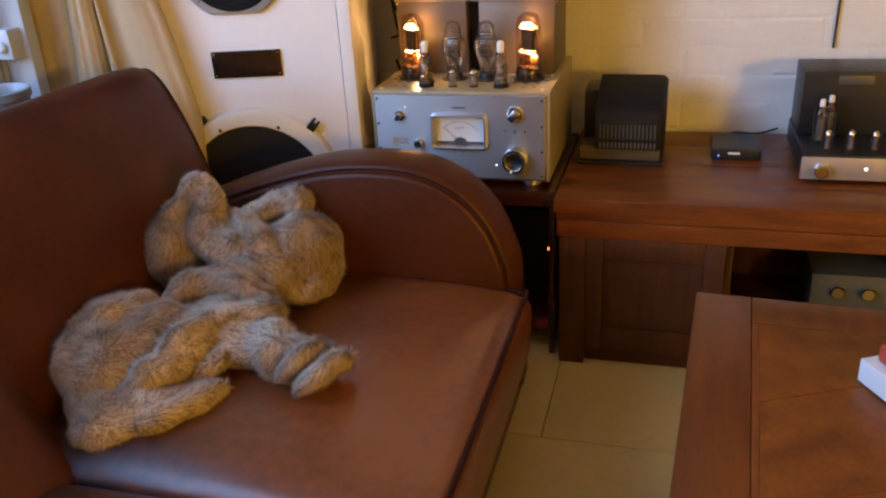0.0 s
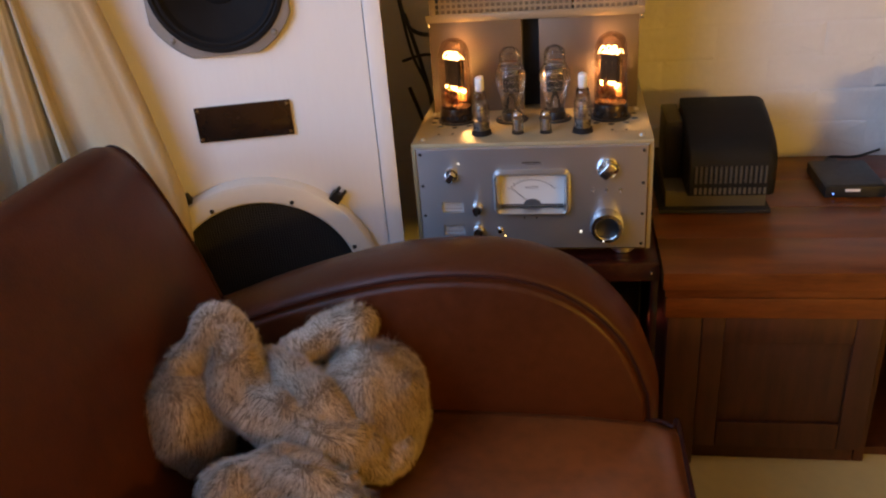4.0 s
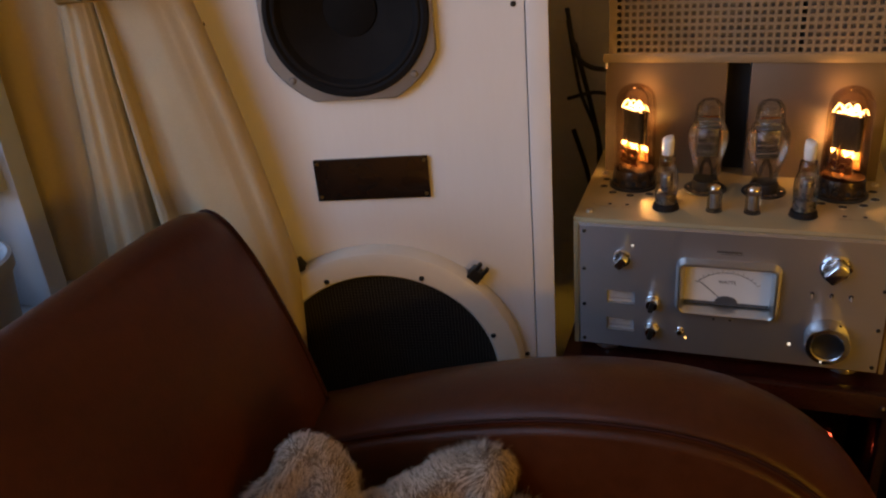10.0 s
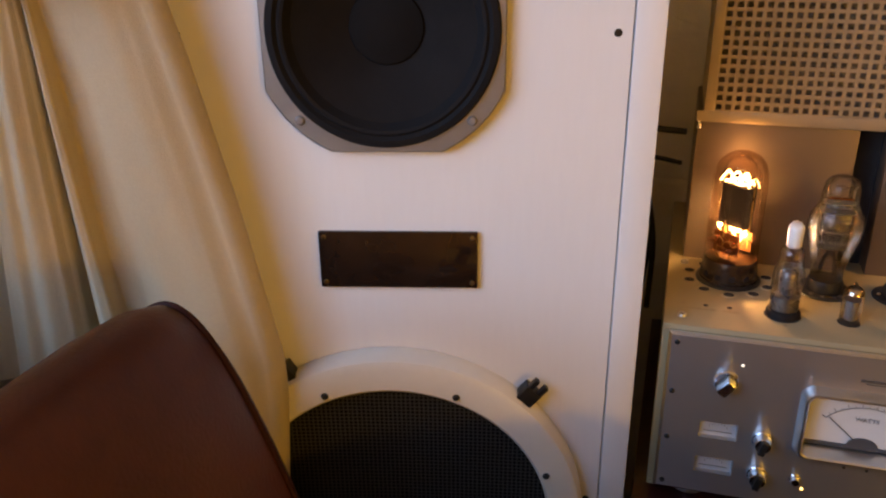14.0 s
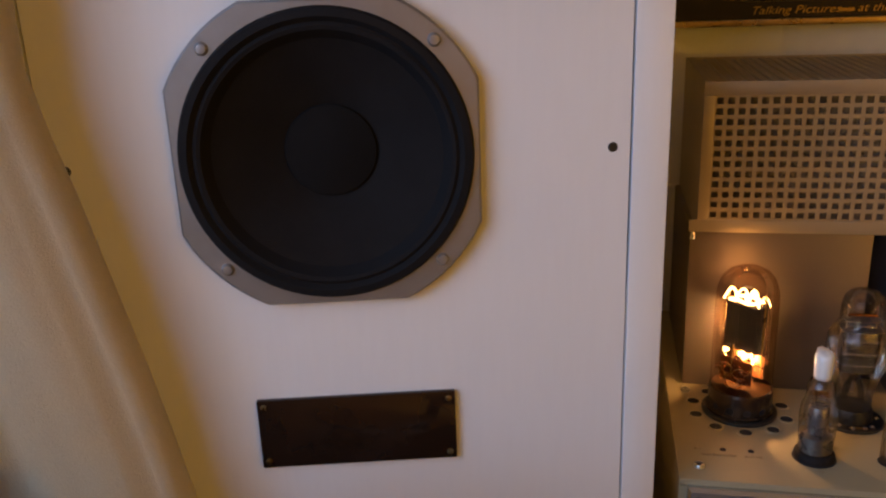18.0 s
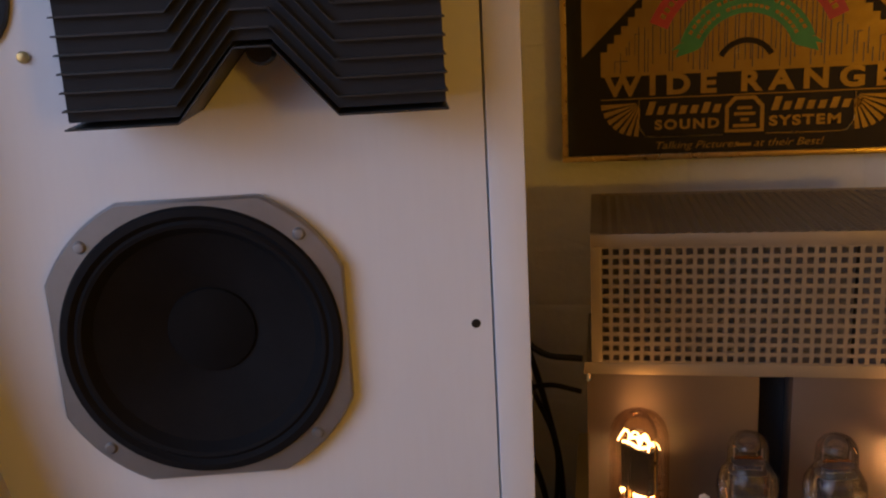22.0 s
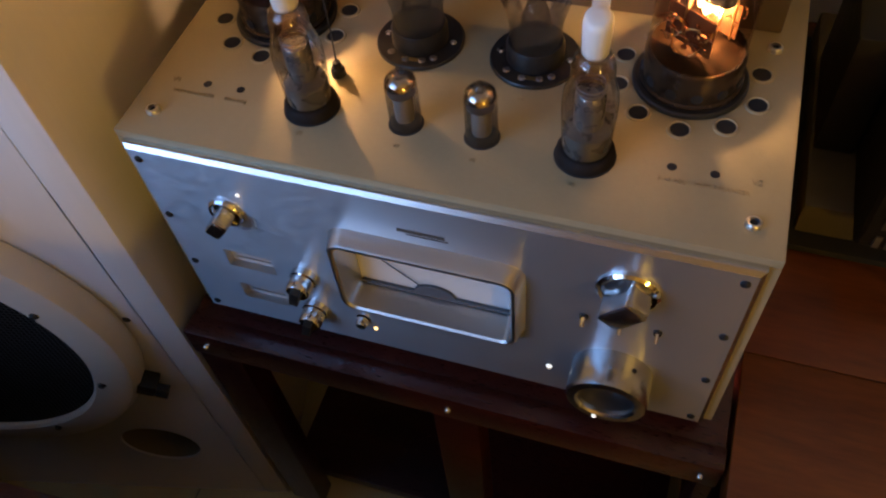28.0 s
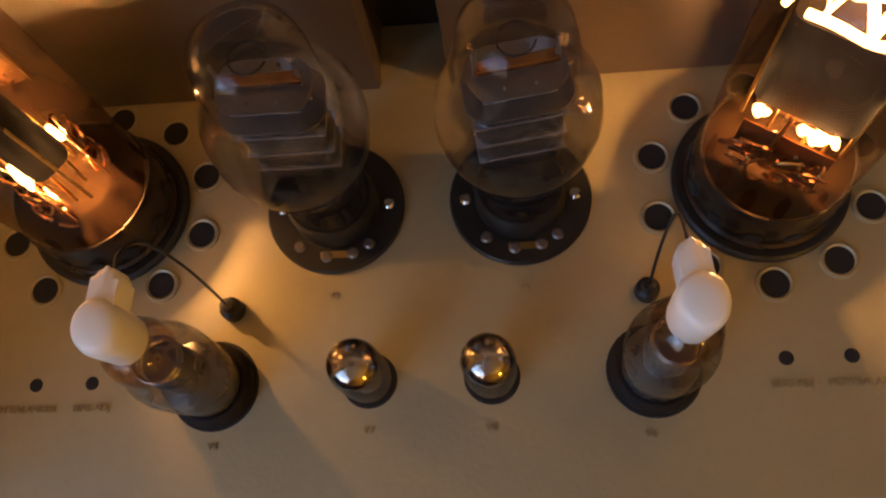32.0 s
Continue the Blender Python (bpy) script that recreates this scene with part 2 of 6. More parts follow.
slat_black = mat("black_lens_slat", (0.032, 0.029, 0.025), 0.48, 0.2, vary=0.25, scale=30, spec=0.4)
rubber = mat("surround_rubber", (0.011, 0.010, 0.010), 0.75, spec=0.12)
grille_cloth = mat("black_grille_cloth", (0.012, 0.011, 0.010), 0.95, spec=0.1)
frame_metal = mat("cast_grey_frame", (0.33, 0.31, 0.29), 0.42, 0.75, vary=0.08, scale=12, fine=160, bump=0.1)
plate_brown = mat("dark_bronze_plate", (0.030, 0.016, 0.010), 0.07, 0.4, vary=0.25, scale=14, fine=70, rough_vary=0.03)
brass = mat("brass", (0.52, 0.37, 0.15), 0.3, 1.0)
gold = mat("gold_leaf", (0.47, 0.35, 0.125), 0.22, 1.0, vary=0.08, scale=12)
poster_black = mat("black_glass_paint", (0.010, 0.009, 0.009), 0.12, vary=0.2)
curtain_cloth = mat("cream_curtain", (0.77, 0.65, 0.44), 0.9, colour2=(0.85, 0.74, 0.52), scale=5, fine=300, bump=0.25, bump_scale=700, sheen=0.2)
white_gloss = mat("white_gloss_paint", (0.38, 0.43, 0.48), 0.35, vary=0.04)
ceramic = mat("grey_white_ceramic", (0.25, 0.28, 0.31), 0.35, vary=0.06)
soil = mat("soil", (0.03, 0.025, 0.02), 0.95, vary=0.4, scale=60, bump=1.0)
paper_white = mat("white_card", (0.75, 0.73, 0.70), 0.6, vary=0.04)
red_card = mat("red_card", (0.55, 0.06, 0.03), 0.5)
green_paint = mat("green_paint", (0.05, 0.25, 0.06), 0.4)
red_paint = mat("red_paint", (0.50, 0.05, 0.03), 0.4)
ink = mat("dark_ink", (0.06, 0.05, 0.04), 0.6)
dial_ink = mat("grey_dial_ink", (0.20, 0.19, 0.18), 0.6)
cap_white = mat("white_cap_ceramic", (0.78, 0.76, 0.70), 0.35, vary=0.03)
meter_face = mat("meter_paper", (0.60, 0.60, 0.585), 0.6, vary=0.02)
anode = mat("carbon_anode", (0.016, 0.014, 0.014), 0.7, 0.0, spec=0.2)
getter = mat("getter_flash", (0.55, 0.50, 0.46), 0.12, 1.0)
mica = mat("inner_structure", (0.20, 0.185, 0.18), 0.32, 0.7)
bulb_glass = thin_glass("bulb_glass", (0.97, 0.955, 0.93), gloss=0.75)
smoky_glass = thin_glass("smoky_bulb_glass", (0.88, 0.76, 0.68), gloss=0.5)
pane_glass = thin_glass("pane_glass", (0.98, 0.99, 1.0))
filament_hot = glow("glowing_filament", (1.0, 0.58, 0.24), 22)
led_red = glow("red_light", (1.0, 0.12, 0.06), 14)
led_red_dim = glow("dim_red_light", (1.0, 0.05, 0.03), 1.6)
led_blue = glow("blue_light", (0.10, 0.25, 1.0), 4)
led_white = glow("white_light", (1.0, 0.93, 0.8), 1.6)
meter_lamp = glow("amber_light", (1.0, 0.6, 0.2), 6)


# ---- mesh helpers ----
MADE = {}


def thing(name, m, label, category, group="", kind="", world=True):
    ob = new(name)
    ob.matrix_world = m
    ob.empty_display_size = 0.05
    MADE[ob] = m.inverted() if world else None
    return tagged(ob, label, category, group, kind)


def root_of(ob):
    while ob.parent:
        ob = ob.parent
    return ob


def mesh_of(name, bm, material, smooth=None):
    me = bpy.data.meshes.new(name)
    bmesh.ops.recalc_face_normals(bm, faces=bm.faces)
    bm.to_mesh(me)
    bm.free()
    for m in (material if isinstance(material, (list, tuple)) else [material]):
        me.materials.append(m)
    if smooth:
        me.shade_smooth()
        me.set_sharp_from_angle(angle=radians(smooth))
    return me


def part(name, bm, material, parent, label="", smooth=35):
    inv = MADE.get(root_of(parent))
    if inv is not None:
        bm.transform(inv)
    ob = new(name, mesh_of(name, bm, material, smooth))
    ob.parent = parent
    return tagged(ob, label)


def solid(name, bm, material, label="", category="", group="", kind="", smooth=35):
    return tagged(new(name, mesh_of(name, bm, material, smooth)), label, category, group, kind)


def box(x0, x1, y0, y1, z0, z1, bevel=0.0, seg=2, bm=None):
    bm = bm or bmesh.new()
    vs = [bm.verts.new((x, y, z)) for z in (z0, z1) for y in (y0, y1) for x in (x0, x1)]
    fs = [bm.faces.new([vs[i] for i in f]) for f in ((0, 2, 3, 1), (4, 5, 7, 6), (0, 1, 5, 4), (2, 6, 7, 3), (0, 4, 6, 2), (1, 3, 7, 5))]
    if bevel:
        es = list({e for f in fs for e in f.edges})
        bmesh.ops.bevel(bm, geom=es, offset=bevel, segments=seg, profile=0.6, affect="EDGES")
    return bm


AX = {"x": Matrix.Rotation(radians(90), 4, "Y"), "y": Matrix.Rotation(radians(90), 4, "X"), "z": Matrix.Identity(4), "-y": Matrix.Rotation(radians(90), 4, "X")}


def lathe(profile, at=(0, 0, 0), axis="z", seg=32, bm=None, tilt=None):
    """profile: (radius, height) along the axis; axis "-y" points to the viewer."""
    bm = bm or bmesh.new()
    m = Matrix.Translation(at) @ (tilt or AX[axis])
    rings = []
    for r, h in profile:
        if r < 1e-6:
            rings.append([bm.verts.new(m @ Vector((0, 0, h)))])
        else:
            rings.append([bm.verts.new(m @ Vector((r * math.cos(a), r * math.sin(a), h))) for a in (2 * math.pi * k / seg for k in range(seg))])
    for a, b in zip(rings, rings[1:]):
        for k in range(seg):
            k2 = (k + 1) % seg
            if len(a) == 1 and len(b) == 1:
                continue
            if len(a) == 1:
                bm.faces.new((a[0], b[k], b[k2]))
            elif len(b) == 1:
                bm.faces.new((a[k], b[0], a[k2]))
            else:
                bm.faces.new((a[k], a[k2], b[k2], b[k]))
    return bm


def rod(r, h, at, axis="z", seg=24, bevel=0.0, bm=None):
    b = bevel
    prof = [(0, 0), (r - b, 0), (r, b), (r, h - b), (r - b, h), (0, h)] if b else [(0, 0), (r, 0), (r, h), (0, h)]
    return lathe(prof, at, axis, seg, bm)


def prism(outline, d0, d1, plane="xz", bm=None, bevel=0.0):
    """A flat outline carried along the third axis from d0 to d1."""
    bm = bm or bmesh.new()
    put = {"xz": lambda a, b, d: (a, d, b), "xy": lambda a, b, d: (a, b, d), "yz": lambda a, b, d: (d, a, b)}[plane]
    lo = [bm.verts.new(put(a, b, d0)) for a, b in outline]
    hi = [bm.verts.new(put(a, b, d1)) for a, b in outline]
    fs = [bm.faces.new(lo), bm.faces.new(hi[::-1])]
    for k in range(len(lo)):
        k2 = (k + 1) % len(lo)
        fs.append(bm.faces.new((lo[k2], lo[k], hi[k], hi[k2])))
    if bevel:
        es = list({e for f in fs[:2] for e in f.edges})
        bmesh.ops.bevel(bm, geom=es, offset=bevel, segments=2, profile=0.5, affect="EDGES")
    return bm


def tube(points, r, seg=8, bm=None, taper=None):
    bm = bm or bmesh.new()
    pts = [Vector(p) for p in points]
    rings = []
    up = Vector((0.3, 0.2, 1)).normalized()
    for k, p in enumerate(pts):
        d = (pts[min(k + 1, len(pts) - 1)] - pts[max(k - 1, 0)]).normalized()
        s = d.cross(up)
        s = s.normalized() if s.length > 1e-4 else d.cross(Vector((1, 0, 0))).normalized()
        t = d.cross(s)
        rr = r * (taper[k] if taper else 1)
        rings.append([bm.verts.new(p + rr * (math.cos(a) * s + math.sin(a) * t)) for a in (2 * math.pi * j / seg for j in range(seg))])
    for a, b in zip(rings, rings[1:]):
        for k in range(seg):
            bm.faces.new((a[k], a[(k + 1) % seg], b[(k + 1) % seg], b[k]))
    bm.faces.new(rings[0][::-1]), bm.faces.new(rings[-1])
    return bm


def smooth_path(points, n=8):
    """A Catmull-Rom line through the points."""
    p = [Vector(q) for q in points]
    p = [2 * p[0] - p[1]] + p + [2 * p[-1] - p[-2]]
    out = []
    for k in range(1, len(p) - 2):
        for j in range(n):
            t = j / n
            out.append(0.5 * (2 * p[k] + (p[k + 1] - p[k - 1]) * t + (2 * p[k - 1] - 5 * p[k] + 4 * p[k + 1] - p[k + 2]) * t * t
                              + (3 * p[k] - p[k - 1] - 3 * p[k + 1] + p[k + 2]) * t ** 3))
    return out + [p[-2]]


def skin(rings, bm=None, close_ring=False, caps=False):
    bm = bm or bmesh.new()
    vs = [[bm.verts.new(p) for p in ring] for ring in rings]
    for a, b in zip(vs, vs[1:]):
        for k in range(len(a) - (0 if close_ring else 1)):
            k2 = (k + 1) % len(a)
            bm.faces.new((a[k], a[k2], b[k2], b[k]))
    if caps:
        bm.faces.new(vs[0][::-1]), bm.faces.new(vs[-1])
    return bm


def rounded_rect(w, h, r, n=5, cx=0.0, cy=0.0):
    pts = []
    for sx, sy, a0 in ((1, 1, 0), (-1, 1, 90), (-1, -1, 180), (1, -1, 270)):
        for k in range(n + 1):
            a = radians(a0 + 90 * k / n)
            pts.append((cx + sx * (w / 2 - r) + r * math.cos(a), cy + sy * (h / 2 - r) + r * math.sin(a)))
    return pts


def lettering(text, size, m, material, parent, depth=0.0002, label="", align="CENTER", shear=0.0, space=1.0, bold=0.0, width=0.0, gap=1.0):
    cu = bpy.data.curves.new("lettering", "FONT")
    cu.body, cu.size, cu.extrude, cu.align_x, cu.align_y, cu.shear, cu.space_character = text, size, depth, align, "CENTER", shear, space
    cu.offset, cu.space_word = bold, gap
    cu.materials.append(material)
    ob = new("lettering", cu)
    if width:
        bpy.context.view_layer.update()
        m = m @ Matrix.Diagonal((width / ob.dimensions.x, 1, 1, 1))
    inv = MADE.get(root_of(parent))
    ob.parent = parent
    ob.matrix_basis = (inv @ m) if inv is not None else m
    return tagged(ob, label)


# ---- structure ----
WALL_Y, WALL_X, FLOOR_X1, ROOM_Y0, CEIL = 2.265, -1.47, 3.2, -2.4, 2.45
solid("wall_back", box(WALL_X - 0.3, FLOOR_X1, WALL_Y, WALL_Y + 0.25, 0, CEIL), mortar, "thick white-painted brick wall", "wall", kind="structure")
solid("wall_right", box(FLOOR_X1, FLOOR_X1 + 0.2, ROOM_Y0, WALL_Y + 0.25, 0, CEIL), dark_plaster, "plain brown wall", "wall", kind="structure")
solid("wall_front", box(WALL_X - 0.3, FLOOR_X1 + 0.2, ROOM_Y0 - 0.2, ROOM_Y0, 0, CEIL), mat("ochre_plaster", (0.46, 0.34, 0.17), 0.9, vary=0.06, scale=3), "plain ochre wall", "wall", kind="structure")
solid("ceiling", box(WALL_X - 0.3, FLOOR_X1 + 0.2, ROOM_Y0 - 0.2, WALL_Y + 0.25, CEIL, CEIL + 0.15), plaster, "plain white ceiling", "ceiling", kind="structure")
solid("floor", box(WALL_X - 0.3, FLOOR_X1 + 0.2, ROOM_Y0 - 0.2, WALL_Y + 0.25, -0.12, -0.004), grout, "yellow stone tiles on the floor", "floor", kind="structure")
# window wall beside the sofa: opening from y -2.25 to 1.42, z 0.62 to 2.2
bm = box(WALL_X - 0.08, WALL_X, ROOM_Y0, WALL_Y, 0, 0.60)
box(WALL_X - 0.08, WALL_X, ROOM_Y0, WALL_Y, 2.2, CEIL, bm=bm)
box(WALL_X - 0.08, WALL_X, ROOM_Y0, -2.25, 0.60, 2.2, bm=bm)
box(WALL_X - 0.08, WALL_X, 1.42, WALL_Y, 0.60, 2.2, bm=bm)
solid("wall_left", bm, plaster, "plastered wall with a wide window", "wall", kind="structure")
win = thing("window_1", pose(WALL_X - 0.08, 0.06, 0.62), "white-painted wooden window with dark evening outside", "window", kind="structure")
for y0, y1 in ((-2.25, -2.18), (0.0, 0.07), (1.375, 1.42)):
    part("window_frame", box(WALL_X - 0.06, WALL_X + 0.012, y0, y1, 0.636, 2.2, 0.005), white_gloss, win)
for z0, z1 in ((0.636, 0.69), (2.13, 2.2)):
    for y0, y1 in ((-2.18, 0.0), (0.07, 1.375)):
        part("window_frame", box(WALL_X - 0.055, WALL_X + 0.008, y0, y1, z0, z1, 0.005), white_gloss, win)
for y0, y1 in ((-2.18, 0.0), (0.07, 1.375)):
    ob = part("pane", box(WALL_X - 0.030, WALL_X - 0.026, y0, y1, 0.69, 2.13), pane_glass, win)
    ob.visible_shadow = False
part("window_sill", box(WALL_X - 0.06, WALL_X + 0.15, -2.31, 1.50, 0.601, 0.635, 0.006), white_gloss, win)
part("jamb_board", box(WALL_X, WALL_X + 0.078, 1.4205, 1.452, 0.636, 2.2, 0.003), white_gloss, win, "white casing board beside the window")
part("frame_groove", box(WALL_X + 0.0122, WALL_X + 0.0135, 1.398, 1.404, 0.70, 2.13), mat("grey_groove", (0.22, 0.22, 0.21), 0.6), win)
solid("backdrop", box(-3.2, -3.1, 1.0, 4.2, -1, 3.0), mat("dark_hedge", (0.02, 0.022, 0.016), 0.9, vary=0.5, scale=6), "dark garden hedge in the dusk outside", "backdrop", kind="structure")

# ---- sofa ----
sofa = thing("sofa", pose(-0.8, 0.4, 0), "brown leather sofa with rounded arm and piped seams", "sofa")
SY0, SY1 = -0.55, 1.40
SEAM = 0.708
for stations in (((SY0, 0.03), (SY0 + 0.03, 0.008), (SY0 + 0.12, 0.0), (0.4, -0.004), (SEAM - 0.07, -0.002), (SEAM - 0.030, 0.004), (SEAM - 0.010, 0.013), (SEAM - 0.002, 0.032)),
                 ((SEAM + 0.002, 0.034), (SEAM + 0.010, 0.014), (SEAM + 0.032, 0.005), (SEAM + 0.08, -0.001), (0.95, -0.003), (1.25, 0.0), (SY1 - 0.035, 0.003), (SY1 - 0.008, 0.012), (SY1, 0.03))):
    rings = []
    for y, inset in stations:
        ring = []
        for x, z in ((-1.02, 0.20), (-1.03, 0.345), (-0.98, 0.362), (-0.85, 0.374), (-0.65, 0.377), (-0.47, 0.372), (-0.37, 0.362), (-0.338, 0.352), (-0.327, 0.335), (-0.325, 0.29), (-0.330, 0.215), (-0.345, 0.20)):
            ring.append((x, y, z - inset if z > 0.3 else z + max(0, inset)))
        rings.append(ring)
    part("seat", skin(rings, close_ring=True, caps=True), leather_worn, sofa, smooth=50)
part("piping", tube(smooth_path([(-0.345, SY0 + 0.05, 0.357), (-0.333, 0.4, 0.358), (-0.332, 1.30, 0.355), (-0.345, 1.385, 0.350), (-0.40, 1.397, 0.352), (-0.6, 1.398, 0.366)]), 0.0035), leather_dark, sofa)
part("base", box(-1.28, -0.36, SY0, 1.54, 0.07, 0.21, 0.015), leather, sofa)
for x in (-0.42, -1.2):
    for y in (SY0 + 0.08, 1.47):
        part("foot", lathe([(0, 0), (0.02, 0), (0.026, 0.08), (0, 0.08)], (x, y, 0)), black_plastic, sofa)
ARM = [(-0.366, 0.10), (-0.367, 0.354), (-0.380, 0.424), (-0.409, 0.490), (-0.460, 0.547), (-0.527, 0.584), (-0.608, 0.599), (-0.716, 0.595), (-0.832, 0.570), (-0.95, 0.532), (-1.06, 0.49), (-1.2, 0.45), (-1.2, 0.10)]
arm_line = [(v.x, v.z) for v in smooth_path([(a, 0, b) for a, b in ARM[:-1]], 4)] + [ARM[-1]]


def arm_ring(y, grow):
    c = Vector((-0.72, 0.30))
    ring = []
    for k, (a, b) in enumerate(arm_line):
        p = Vector((a, b))
        pa, pb = Vector(arm_line[max(k - 1, 0)]), Vector(arm_line[min(k + 1, len(arm_line) - 1)])
        d = (pb - pa).normalized()
        nrm = Vector((-d.y, d.x))
        if nrm.dot(p - c) < 0:
            nrm = -nrm
        q = p + nrm * grow
        ring.append((q.x, y, q.y))
    return ring


part("arm", skin([arm_ring(y, g) for y, g in ((1.398, -0.012), (1.400, -0.004), (1.404, 0.0), (1.42, 0.006), (1.45, 0.012), (1.48, 0.010), (1.51, 0.001), (1.54, -0.018), (1.556, -0.036), (1.562, -0.06))], close_ring=True, caps=True), leather, sofa, smooth=50)
part("arm_panel", skin([arm_ring(y, g) for y, g in ((1.41, -0.012), (1.394, -0.013), (1.390, -0.016), (1.388, -0.022))], close_ring=True, caps=True), leather, sofa, smooth=50)
part("piping", tube([Vector(p) for p in arm_ring(1.396, -0.006)][1:-3], 0.0022), leather_dark, sofa)
BACK = [(-0.98, 0.34), (-1.005, 0.42), (-1.03, 0.50), (-1.055, 0.59), (-1.085, 0.675), (-1.109, 0.730), (-1.129, 0.763), (-1.146, 0.780), (-1.162, 0.786), (-1.178, 0.781), (-1.193, 0.770), (-1.210, 0.748), (-1.228, 0.70), (-1.238, 0.64), (-1.238, 0.15), (-0.98, 0.15)]
back_line = [(v.x, v.z) for v in smooth_path([(a, 0, b) for a, b in BACK[:-2]], 4)] + BACK[-2:]


def back_ring(y, k):
    cx, cz = -1.15, 0.45
    puff = 0.125 * min(1.0, max(0.0, (0.815 - y) / 0.10))
    out = lambda a, b: puff * max(0.0, 1 - max(0.0, b - 0.36) / 0.22) ** 1.3 if a > -1.12 and b > 0.2 else 0.0
    return [(cx + (a - cx) * k + out(a, b), y, cz + (b - cz) * (k if b > cz else 1)) for a, b in back_line]


part("backrest", skin([back_ring(y, k) for y, k in ((SY0 - 0.1, 0.9), (SY0, 1.0), (0.5, 1.01), (0.70, 1.01), (0.73, 1.01), (0.76, 1.01), (0.79, 1.01), (0.82, 1.01), (1.20, 1.008), (1.38, 1.002), (1.435, 0.988), (1.468, 0.955), (1.488, 0.90), (1.496, 0.80))], close_ring=True, caps=True), leather, sofa, smooth=60)
part("piping", tube([Vector(p) for p in back_ring(1.474, 0.948)][4:40], 0.0028), leather_dark, sofa)

# ---- loudspeaker: x across its front, -y towards the room ----
SPK = pose(-1.031, 1.681, 0, 0, 0, 13.63)
spk = thing("loudspeaker", SPK, "tall white-painted floor loudspeaker with three exposed drivers", "loudspeaker", world=False)
SW, SD, SH = 0.245, 0.47, 1.50
for s in (-1, 1):
    part("side_panel", box(min(s * 0.2165, s * SW), max(s * 0.2165, s * SW), 0.0, SD, 0, SH, 0.002), white_paint, spk)
part("top_panel", box(-0.216, 0.216, 0.0, SD, SH - 0.03, SH, 0.002), white_paint, spk)
part("back_panel", box(-0.216, 0.216, SD - 0.02, SD, 0, SH - 0.031), white_paint, spk)


def plate_with_holes(w0, w1, h0, h1, holes, y0, y1):
    """A front board of thickness y0..y1 with round holes cut as real openings, cell by cell between cuts."""
    bm = bmesh.new()
    cells = [h0] + sorted({v for cx, cz, r in holes for v in (cz - r * 1.12, cz + r * 1.12)}) + [h1]
    for z0, z1 in zip(cells, cells[1:]):
        inside = [h for h in holes if z0 - 1e-6 <= h[1] - h[2] and h[1] + h[2] <= z1 + 1e-6]
        if not inside:
            box(w0, w1, y0, y1, z0, z1, bm=bm)
            continue
        cx, cz, r = inside[0]
        n = 64
        circ, rect = [], []
        for k in range(n):
            a = 2 * math.pi * k / n
            dx, dz = math.cos(a), math.sin(a)
            circ.append((cx + r * dx, cz + r * dz))
            t = min(((w1 - cx) / dx if dx > 1e-6 else (w0 - cx) / dx if dx < -1e-6 else 9), ((z1 - cz) / dz if dz > 1e-6 else (z0 - cz) / dz if dz < -1e-6 else 9))
            rect.append((cx + t * dx, cz + t * dz))
        for corner in ((w0, z0), (w1, z0), (w0, z1), (w1, z1)):
            k = min(range(n), key=lambda i: (rect[i][0] - corner[0]) ** 2 + (rect[i][1] - corner[1]) ** 2)
            rect[k] = corner
        for yy in (y0, y1):
            cv = [bm.verts.new((a, yy, b)) for a, b in circ]
            rv = [bm.verts.new((a, yy, b)) for a, b in rect]
            for k in range(n):
                bm.faces.new((cv[k], cv[(k + 1) % n], rv[(k + 1) % n], rv[k]))
            if yy == y0:
                first = cv
        for k in range(n):
            bm.faces.new((first[k], first[(k + 1) % n], cv[(k + 1) % n], cv[k]))
    bmesh.ops.remove_doubles(bm, verts=bm.verts[:], dist=1e-5)
    return bm


baffle = part("baffle", plate_with_holes(-0.215, 0.215, 0.001, SH - 0.031, [(0.128, 0.152, 0.045), (-0.013, 0.424, 0.172), (-0.010, 0.963, 0.104), (-0.158, 1.225, 0.040)], 0.001, 0.022), white_paint, spk, smooth=30)
part("port", lathe([(0.0445, 0.0), (0.0445, -0.14), (0, -0.14)], (0.128, 0.003, 0.152), "-y", 40), mat("brown_port_card", (0.20, 0.16, 0.10), 0.8), spk, "dark round bass port")
for x in (-0.202, 0.202):
    for z in (0.44, 0.96, 1.45):
        part("grille_socket", lathe([(0, 0.0008), (0.0030, 0.0008), (0.0038, 0.0), (0.0038, -0.003)], (x, 0.001, z), "-y", 16), black_metal, spk)
# woofer with its grille ring
wx, wz = -0.013, 0.424
woofer = part("woofer_ring", lathe([(0.171, 0.0), (0.171, 0.024), (0.174, 0.027), (0.199, 0.0265), (0.206, 0.023), (0.2105, 0.014), (0.2110, 0.0)], (wx, 0, wz), "-y", 96), ring_paint, spk, "cream-painted clamping ring")
for k in range(8):
    a = radians(22 + 45.6 * k)
    part("screw", lathe([(0, 0.0295), (0.0025, 0.0295), (0.0042, 0.027), (0.0042, 0.02)], (wx + 0.1795 * math.cos(a), 0, wz + 0.1795 * math.sin(a)), "-y", 12), black_metal, woofer)
part("grille_cloth", lathe([(0, 0.012), (0.09, 0.013), (0.16, 0.017), (0.1715, 0.020)], (wx, 0, wz), "-y", 96), grille_cloth, woofer, "black woven mesh")
bm = bmesh.new()
